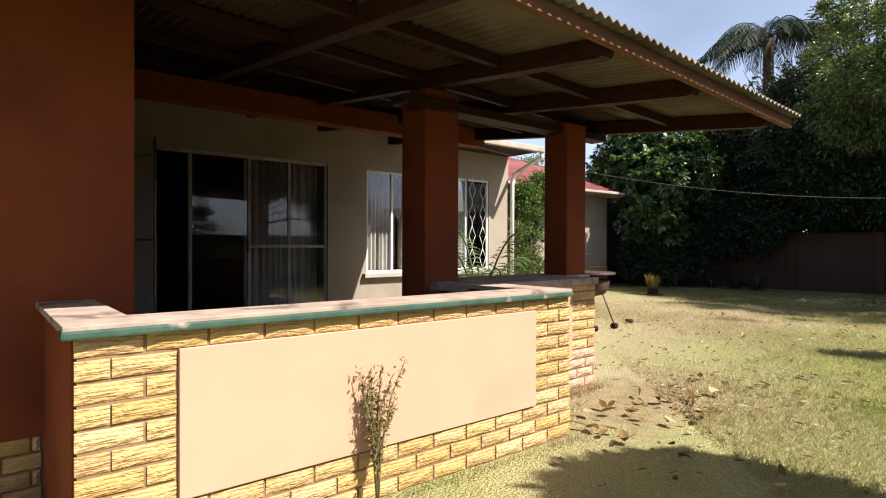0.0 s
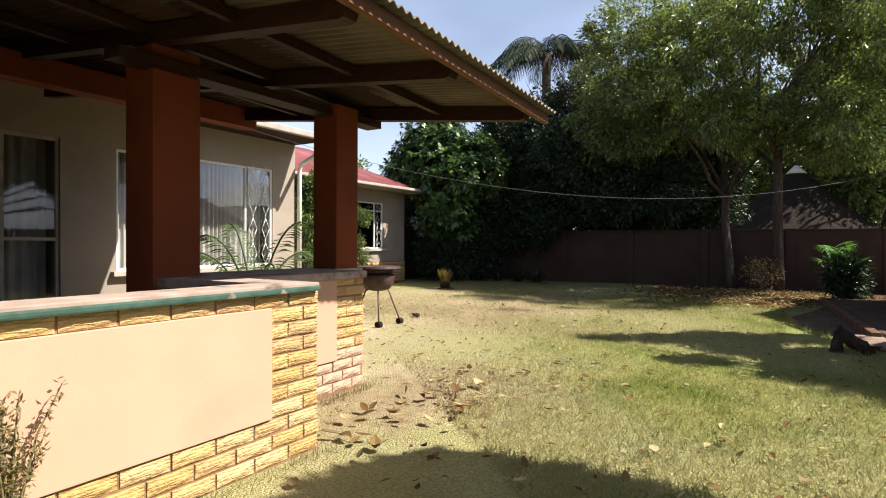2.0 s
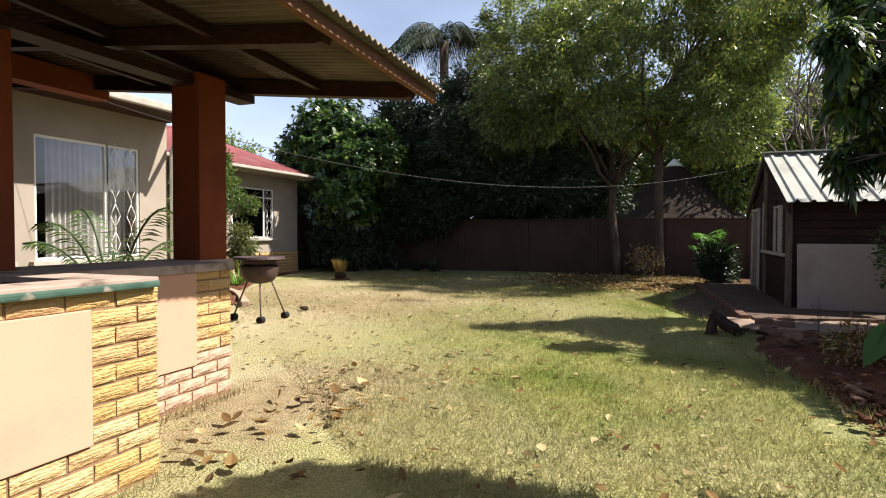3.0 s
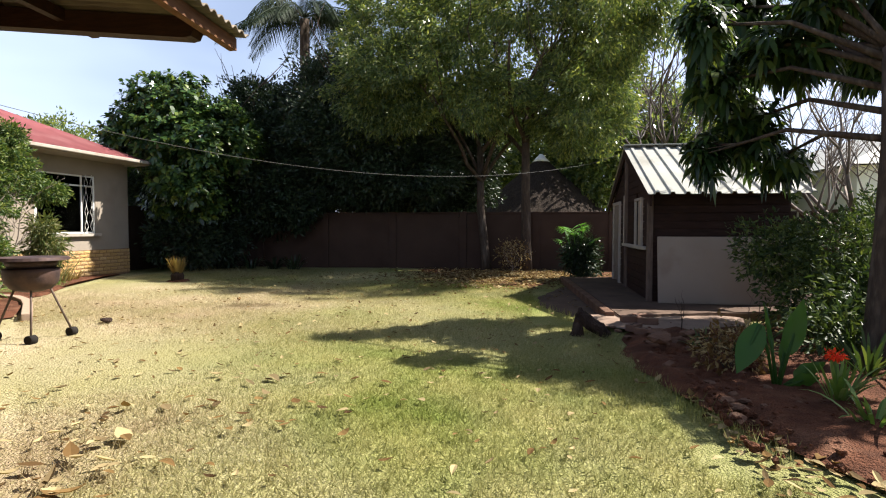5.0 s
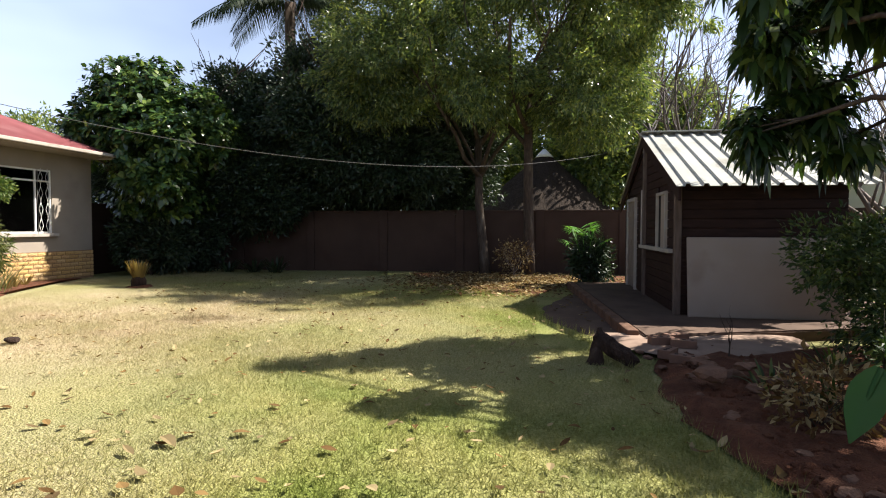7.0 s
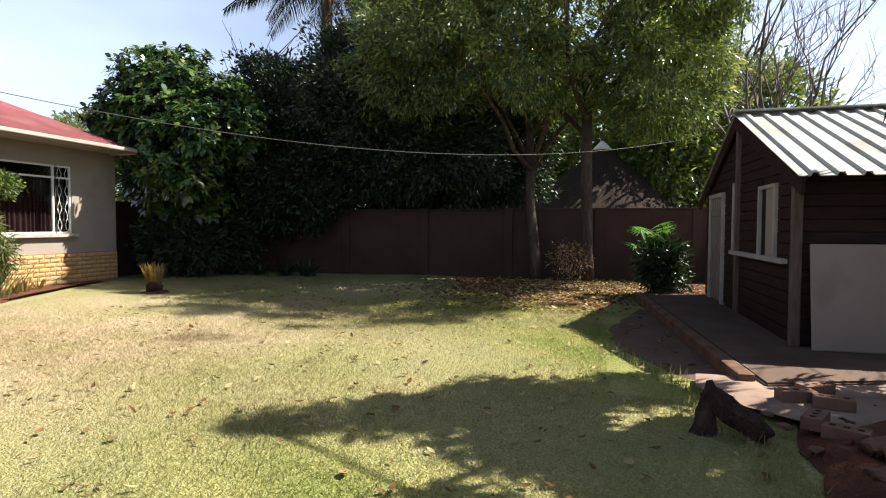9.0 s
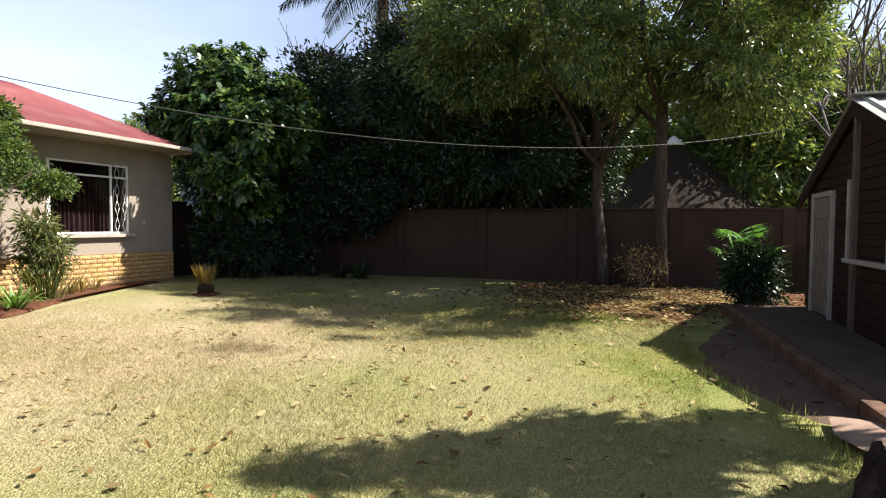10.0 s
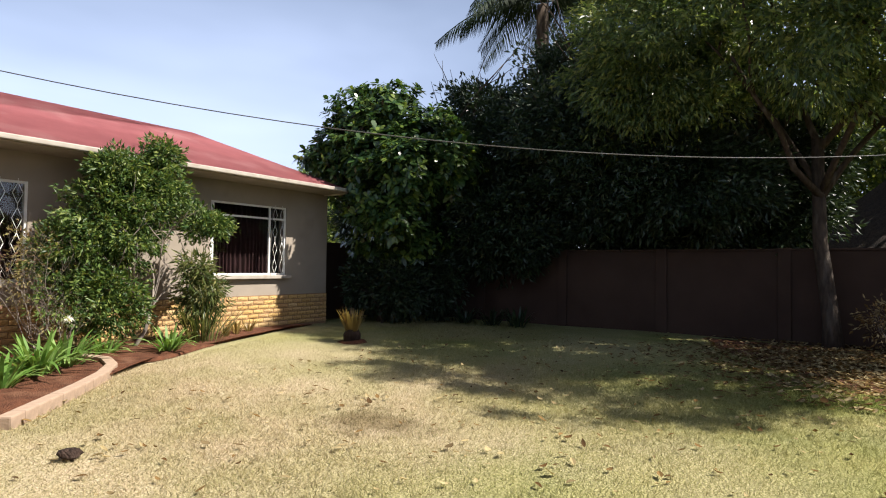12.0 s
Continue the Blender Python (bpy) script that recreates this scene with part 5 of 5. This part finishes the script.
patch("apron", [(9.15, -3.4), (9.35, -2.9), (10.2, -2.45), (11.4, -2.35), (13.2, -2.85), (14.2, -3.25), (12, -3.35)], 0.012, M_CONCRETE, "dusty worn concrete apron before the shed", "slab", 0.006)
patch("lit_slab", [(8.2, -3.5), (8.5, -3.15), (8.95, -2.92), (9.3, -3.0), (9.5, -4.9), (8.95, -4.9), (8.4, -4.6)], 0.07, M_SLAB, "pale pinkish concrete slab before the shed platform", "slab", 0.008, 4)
patch("litter_ground", [(12.9, -2.3), (13.6, -1.2), (14.6, -0.4), (16.0, 0.6), (17.7, 1.2), (17.7, -5.5), (14.8, -5.5), (14.7, -2.9)], 0.006, M_SOIL, "bare shaded soil under the trees", "soil", 0.012)

kerb = thing("kerb_edging", "curved low brick kerb round the flower bed", "kerb", kind="structure")
K = [(7.9, 3.9), (8.3, 4.3), (8.75, 4.75), (9.15, 5.2), (9.45, 5.65), (9.6, 6.15), (9.5, 6.6)]
for (ax, ay), (bx, by) in zip(K, K[1:]):
    for u in (0.0, 0.34, 0.67):
        d = Vector((bx - ax, by - ay, 0))
        bm = box(-0.005, d.length / 3 - 0.002, -0.06, 0.06, -0.05, 0.085, 0.015)
        o = part("kerb_brick", bm, M_KERB, kerb)
        o.matrix_basis = pose(ax + d.x * u, ay + d.y * u, 0, 0, 0, math.degrees(math.atan2(d.y, d.x)))

# ---- braai, log, bricks, cable ----
bbq = thing("kettle_barbecue", "rusty dark barbecue bowl on three thin legs", "barbecue")
BQ = Vector((6.85, 2.75, 0))
bm = bmesh.new()
rings = []
for z, r in ((0.5, 0.08), (0.53, 0.18), (0.6, 0.235), (0.7, 0.25), (0.74, 0.25), (0.74, 0.235), (0.66, 0.21), (0.6, 0.1)):
    rings.append([bm.verts.new(BQ + Vector((math.cos(math.tau * i / 28) * r, math.sin(math.tau * i / 28) * r, z))) for i in range(28)])
for a, b in zip(rings, rings[1:]):
    for i in range(28):
        bm.faces.new((a[i], a[(i + 1) % 28], b[(i + 1) % 28], b[i])).smooth = True
bm.faces.new(rings[0][::-1])
bm.faces.new(rings[-1])
part("bowl", bm, M_IRON, bbq)
bm = bmesh.new()
bmesh.ops.create_cone(bm, cap_ends=True, segments=32, radius1=0.34, radius2=0.33, depth=0.03, matrix=pose(BQ.x, BQ.y, 0.84))
part("grill_plate", bm, M_IRON, bbq, "dark round grill plate")
part("collar", tube([(BQ.x, BQ.y, 0.73), (BQ.x, BQ.y, 0.83)], [0.2, 0.24], 20), M_IRON, bbq)
for fx, fy in ((6.64, 2.56), (7.14, 2.56), (6.75, 3.1)):
    d = Vector((fx, fy, 0)) - BQ
    part("leg", tube([(BQ.x + d.x * 0.4, BQ.y + d.y * 0.4, 0.58), (fx, fy, 0.06)], 0.012, 6), M_POST, bbq)
    part("wheel", tube([(fx - 0.04, fy, 0.045), (fx + 0.04, fy, 0.045)], 0.045, 12), M_BLACK, bbq)

log = thing("log_stump", "dark rotten stump leaning beside the shed", "log")
bm = bmesh.new()
add_tube(bm, [(7.98, -3.12, 0.03), (8.02, -3.04, 0.08), (8.06, -2.95, 0.13), (8.1, -2.87, 0.19), (8.12, -2.82, 0.24)], [0.05, 0.068, 0.074, 0.07, 0.045], 16)
add_tube(bm, [(8.08, -2.8, -0.03), (8.09, -2.82, 0.1), (8.1, -2.84, 0.22), (8.11, -2.84, 0.29)], [0.07, 0.06, 0.045, 0.015], 14)
bmesh.ops.subdivide_edges(bm, edges=bm.edges[:], cuts=1, use_grid_fill=True)
for vert in bm.verts:
    k = vert.co * 22
    vert.co += Vector((noise.noise(k), noise.noise(k + Vector((9, 0, 0))), noise.noise(k + Vector((0, 9, 0))))) * 0.022
for face in bm.faces:
    face.smooth = False
part("trunk_piece", bm, M_LOG, log)


def rock(x, y, z, s, seed, name="stone", label="rough reddish garden stone", mat=None):
    bm = bmesh.new()
    bmesh.ops.create_icosphere(bm, subdivisions=2, radius=s)
    for vert in bm.verts:
        vert.co += vert.normal * noise.noise(vert.co / s * 1.3 + Vector((seed * 3.1, 0, 0))) * s * 0.5
        vert.co.z *= 0.45
    ob = tagged(part(name, bm, mat or M_STONE), label, "stone", group="bed stones")
    ob.location = (x, y, z)
    ob.rotation_euler = (random.uniform(-0.2, 0.2), random.uniform(-0.2, 0.2), random.uniform(0, 6))
    return ob


for k in range(26):
    u = random.random()
    rock(5.2 + 3.3 * u, -3.55 + 0.35 * u - random.random() ** 2 * 0.8, 0.05, random.uniform(0.02, 0.06), k)
for k in range(9):
    rock(7.3 + random.uniform(-0.35, 0.5), -3.6 + random.uniform(-0.25, 0.2), 0.06 + 0.05 * (k % 3), random.uniform(0.06, 0.11), 40 + k, label="flat stacked reddish stone")
for k, (x, y, z, a) in enumerate(((8.62, -3.45, 0.075, 100), (8.8, -3.62, 0.075, 115), (8.5, -3.62, 0.075, 75), (8.2, -3.42, 0.05, 150), (8.05, -3.52, 0.03, 60))):
    b = thing("loose_brick", "loose reddish clay brick lying by the platform", "brick", group="loose bricks")
    part("body", box(-0.11, 0.11, -0.053, 0.053, 0, 0.072, 0.004), M_LOOSE, b)
    for dx in (-0.066, 0.0, 0.066):
        # Black discs just proud of the top stand for the holes' shade.
        part("hole_disc", tube([(dx, 0, 0.06), (dx, 0, 0.0735)], 0.017, 12), M_BLACK, b, "black disc standing for a shaded core hole")
    b.matrix_basis = pose(x, y, z, 0, 0, a)
rock(7.92, 2.8, 0.03, 0.07, 90, "clod", "dark soil clod on the lawn", M_LOG)

cable = thing("overhead_cable", "thin slack cable between house eave and shed", "cable")
A, B = Vector((6.51, 3.665, 2.588)), Vector((12.86, -3.357, 2.375))
part("wire", tube([A + (B - A) * u - Vector((0, 0, 4 * 0.527 * u * (1 - u))) for u in [-0.12 + 1.12 * i / 34 for i in range(35)]] + [(12.7, -3.87, 2.52)], 0.0031, 6), M_CABLE, cable)

far = thing("far_house", "white neighbouring house beyond the garden", "house")
part("wall", box(22, 34, -18, -12.5, -0.05, 3.2), M_FARWALL, far)
bm = bmesh.new()
vs = [bm.verts.new(p) for p in ((21.5, -18.5, 3.2), (34.5, -18.5, 3.2), (34.5, -12, 3.2), (21.5, -12, 3.2), (23.5, -15.2, 4.8), (32.5, -15.2, 4.8))]
for q in ((0, 1, 5, 4), (1, 2, 5), (2, 3, 4, 5), (3, 0, 4)):
    bm.faces.new([vs[i] for i in q])
part("roof", bm, M_SHEDROOF, far)

# ---- lawn blades and fallen leaves ----
n = 480000
px = RNG.uniform(1.6, 17.2, n)
py = RNG.uniform(-3.6, 7.2, n)
keep = ~((px < 4.6) & (py > 0.9)) & ~((px < 2.85) & (py > -0.06)) & ~((px > 8.7) & (py < -2.3)) & ~((px > 4.6) & (py < -3.2)) & ~((py > 4.25 + (px - 8.1) * 1.05) & (px < 9.6)) & ~((px < 7.9) & (py > 4.0)) & ~((py > 5.4 + (px - 9) * 0.4))
keep &= (RNG.random(n) < 0.4) | (np.hypot((px - 3.9) * 0.75, (py - 0.25) * 1.35) + 0.3 * RNG.random(n) > 0.95)
keep &= (RNG.random(n) < 0.5) | (np.hypot((px - 9.75) * 2.8, (py - 1.9) * 1.7) > 0.9)
keep &= RNG.random(n) < np.clip(1.5 - (px - 2) / 14, 0.25, 1)
px, py = px[keep], py[keep]
n = len(px)
ang = RNG.uniform(0, math.tau, n)
h = RNG.uniform(0.006, 0.02, n) * (1 + 0.6 * (py < 0.3))
lean_x, lean_y = RNG.normal(0, 0.03, n), RNG.normal(0, 0.03, n)
gz = np.full(n, -0.02)
w = 0.004
verts = np.stack([np.stack([px - np.cos(ang) * w, py - np.sin(ang) * w, gz], 1), np.stack([px + np.cos(ang) * w, py + np.sin(ang) * w, gz], 1), np.stack([px + lean_x, py + lean_y, gz + h + 0.02], 1)], 1).reshape(-1, 3)
faces = np.arange(n * 3).reshape(-1, 3)
tagged(mesh_arrays("grass", verts, faces, M_BLADE), "short mown grass blades, green and dry", "grass", kind="stuff")


def fallen(name, count, region, size, label):
    """Dry leaves lying about: each a pointed blade, curled along and across."""
    px, py = region(count)
    k = len(px)
    turn, s = RNG.uniform(0, math.tau, k), size * RNG.uniform(0.5, 1.2, k)
    broad = RNG.uniform(0.9, 2.0, k)
    curl, fold, tilt = RNG.uniform(-0.5, 0.9, k), RNG.uniform(0.1, 0.9, k), RNG.normal(0, 0.25, k)
    rows = []
    for u, w in ((0.0, 0.03), (0.25, 0.36), (0.55, 0.42), (0.8, 0.24), (1.0, 0.02)):
        for sg in (-1, 0, 1):
            lx = (u - 0.5) * s
            ly = sg * w * s * broad * 0.5 * (1 - 0.4 * fold)
            lz = s * (curl * (u - 0.5) ** 2 + abs(sg) * w * 0.5 * fold * 0.7 + tilt * (u - 0.5) + 0.12)
            rows.append(np.stack([px + lx * np.cos(turn) - ly * np.sin(turn), py + lx * np.sin(turn) + ly * np.cos(turn), np.maximum(lz, 0.0) + 0.008], 1))
    v = np.stack(rows, 1).reshape(-1, 3)
    quad = np.array([(r * 3 + c, r * 3 + c + 1, r * 3 + c + 4, r * 3 + c + 3) for r in range(4) for c in range(2)])
    f = (np.arange(k)[:, None, None] * 15 + quad[None]).reshape(-1, 4)
    return tagged(mesh_arrays(name, v, f, M_LITTER), label, "leaves", kind="stuff")


def over_lawn(k):
    x, y = RNG.uniform(2.2, 16, k), RNG.uniform(-3.4, 4.5, k)
    ok = ~((x < 2.9) & (y > -0.1)) & ~((x < 4.6) & (y > 0.7))
    return x[ok], y[ok]


fallen("fallen_leaves", 1700, over_lawn, 0.072, "brown dry leaves scattered over the lawn")
fallen("fallen_leaves", 80, lambda k: (RNG.normal(4.1, 0.8, k).clip(2.95, 6), RNG.normal(-0.15, 0.32, k)), 0.115, "larger curled dry leaves beside the porch")
fallen("leaf_litter", 8000, lambda k: (RNG.normal(15.4, 1.2, k).clip(12.6, 17.7), RNG.normal(-1.6, 1.2, k)), 0.09, "dense dry leaf litter under the trees")
fallen("bed_litter", 1800, lambda k: (RNG.uniform(4.4, 8.9, k), -3.4 - RNG.random(k) ** 1.3 * 3.0), 0.075, "dry brown leaf litter on the shaded bed")
# low foliage in the shaded bed
for k, (x, y, n, s) in enumerate(((6.9, -4.1, 26, 0.3), (7.3, -3.9, 20, 0.25), (5.4, -4.3, 30, 0.3), (6.6, -4.9, 40, 0.45), (7.2, -5.1, 40, 0.5), (5.9, -5.0, 36, 0.4), (7.9, -4.6, 24, 0.3))):
    p = thing("bed_plant", "low strap-leaf plant in the shaded bed", "plant", group="bed plants")
    blades("leaves", (x, y, 0.02), n, s, 0.028, M_STRAP if k == 2 else M_BEDBUSH, p, lean=0.9, droop=0.6, radius=0.12)
# taller unmown tufts along the edges
verts, faces = [], []
EDGE = [(4.93, -3.6), (5.5, -3.4), (6.2, -3.2), (7.2, -3.05), (8.2, -3.0), (8.5, -2.95), (9.3, -2.8), (10.3, -2.35), (11.4, -2.25)]
for (ax, ay), (bx, by) in zip(EDGE, EDGE[1:]):
    for _ in range(150):
        u = random.random()
        x, y = ax + (bx - ax) * u + random.gauss(0, 0.06), ay + (by - ay) * u + random.gauss(0, 0.07)
        a, h = random.uniform(0, 6.3), random.uniform(0.03, 0.1)
        dx, dy, k0 = math.cos(a) * 0.004, math.sin(a) * 0.004, len(verts)
        verts += [(x - dx, y - dy, -0.02), (x + dx, y + dy, -0.02), (x + random.gauss(0, 0.03), y + random.gauss(0, 0.03), h)]
        faces.append((k0, k0 + 1, k0 + 2))
for x0, x1, y0 in ((0.0, 2.85, -0.04), (2.85, 4.15, 0.68)):
    for _ in range(420):
        x, y = random.uniform(x0, x1), y0 - abs(random.gauss(0, 0.05))
        a, h = random.uniform(0, 6.3), random.uniform(0.02, 0.07)
        dx, dy, k0 = math.cos(a) * 0.003, math.sin(a) * 0.003, len(verts)
        verts += [(x - dx, y - dy, -0.02), (x + dx, y + dy, -0.02), (x + random.gauss(0, 0.02), y + random.gauss(0, 0.02), h)]
        faces.append((k0, k0 + 1, k0 + 2))
tagged(mesh_arrays("edge_grass", verts, faces, M_BLADE), "longer unmown grass along walls and beds", "grass", kind="stuff")
# crumbs of soil on the bed
bm = bmesh.new()
bmesh.ops.create_icosphere(bm, subdivisions=1, radius=1.0)
ico_v = np.array([v.co[:] for v in bm.verts])
ico_f = np.array([[v.index for v in f.verts] for f in bm.faces])
bm.free()
k = 520
cx, cy = RNG.uniform(4.6, 8.8, k), -3.45 - RNG.random(k) ** 1.6 * 2.2
size = RNG.uniform(0.006, 0.032, k)
v = ico_v[None] * size[:, None, None] * RNG.uniform(0.6, 1.3, (k, len(ico_v), 1)) + np.stack([cx, cy, np.full(k, 0.05)], 1)[:, None]
f = ico_f[None] + (np.arange(k) * len(ico_v))[:, None, None]
tagged(mesh_arrays("soil_clods", v.reshape(-1, 3), f.reshape(-1, 3), M_SOIL), "crumbs and clods of red soil", "soil", kind="stuff")

# ---- brickwork ----
Z0 = PANEL_TOP - 10 * COURSE
for k in range(3):
    lay_course(low, W1, W1R, 0.0, Z0 + k * COURSE, 0.5 * (k % 2 == 1))
for k in range(3, 10):
    lay_course(low, W1, PANEL_L - 0.004, 0.0, Z0 + k * COURSE, 0.5 * (k % 2 == 1))
    lay_course(low, PANEL_R + 0.004, W1R, 0.0, Z0 + k * COURSE, 0.5 * (k % 2 == 0))
lay_course(low, W1, W1R, 0.0, Z0 + 10 * COURSE, 0.0)
for k in range(11):
    a = W1R if k < 3 else 3.764
    lay_course(pier, a, P_R, P_Y, Z0 + k * COURSE, 0.5 * (k % 2 == 1), mat=M_PINKBRICK if k < 4 else None)
for k in range(4):
    lay_course(plinth, -1.1, -0.01, 1.07, -0.03 + k * COURSE, 0.5 * (k % 2 == 1))
wing_plinth = thing("wing_plinth", "yellow face-brick plinth of the wing", "plinth", kind="structure")
part("core", box(7.7, WX1 - 0.01, WY - 0.02, WY - 0.002, -0.05, 0.63), M_MORTAR, wing_plinth)
for k in range(7):
    lay_course(wing_plinth, 8.0, WX1, WY - 0.035, 0.03 + k * COURSE, 0.5 * (k % 2 == 1))
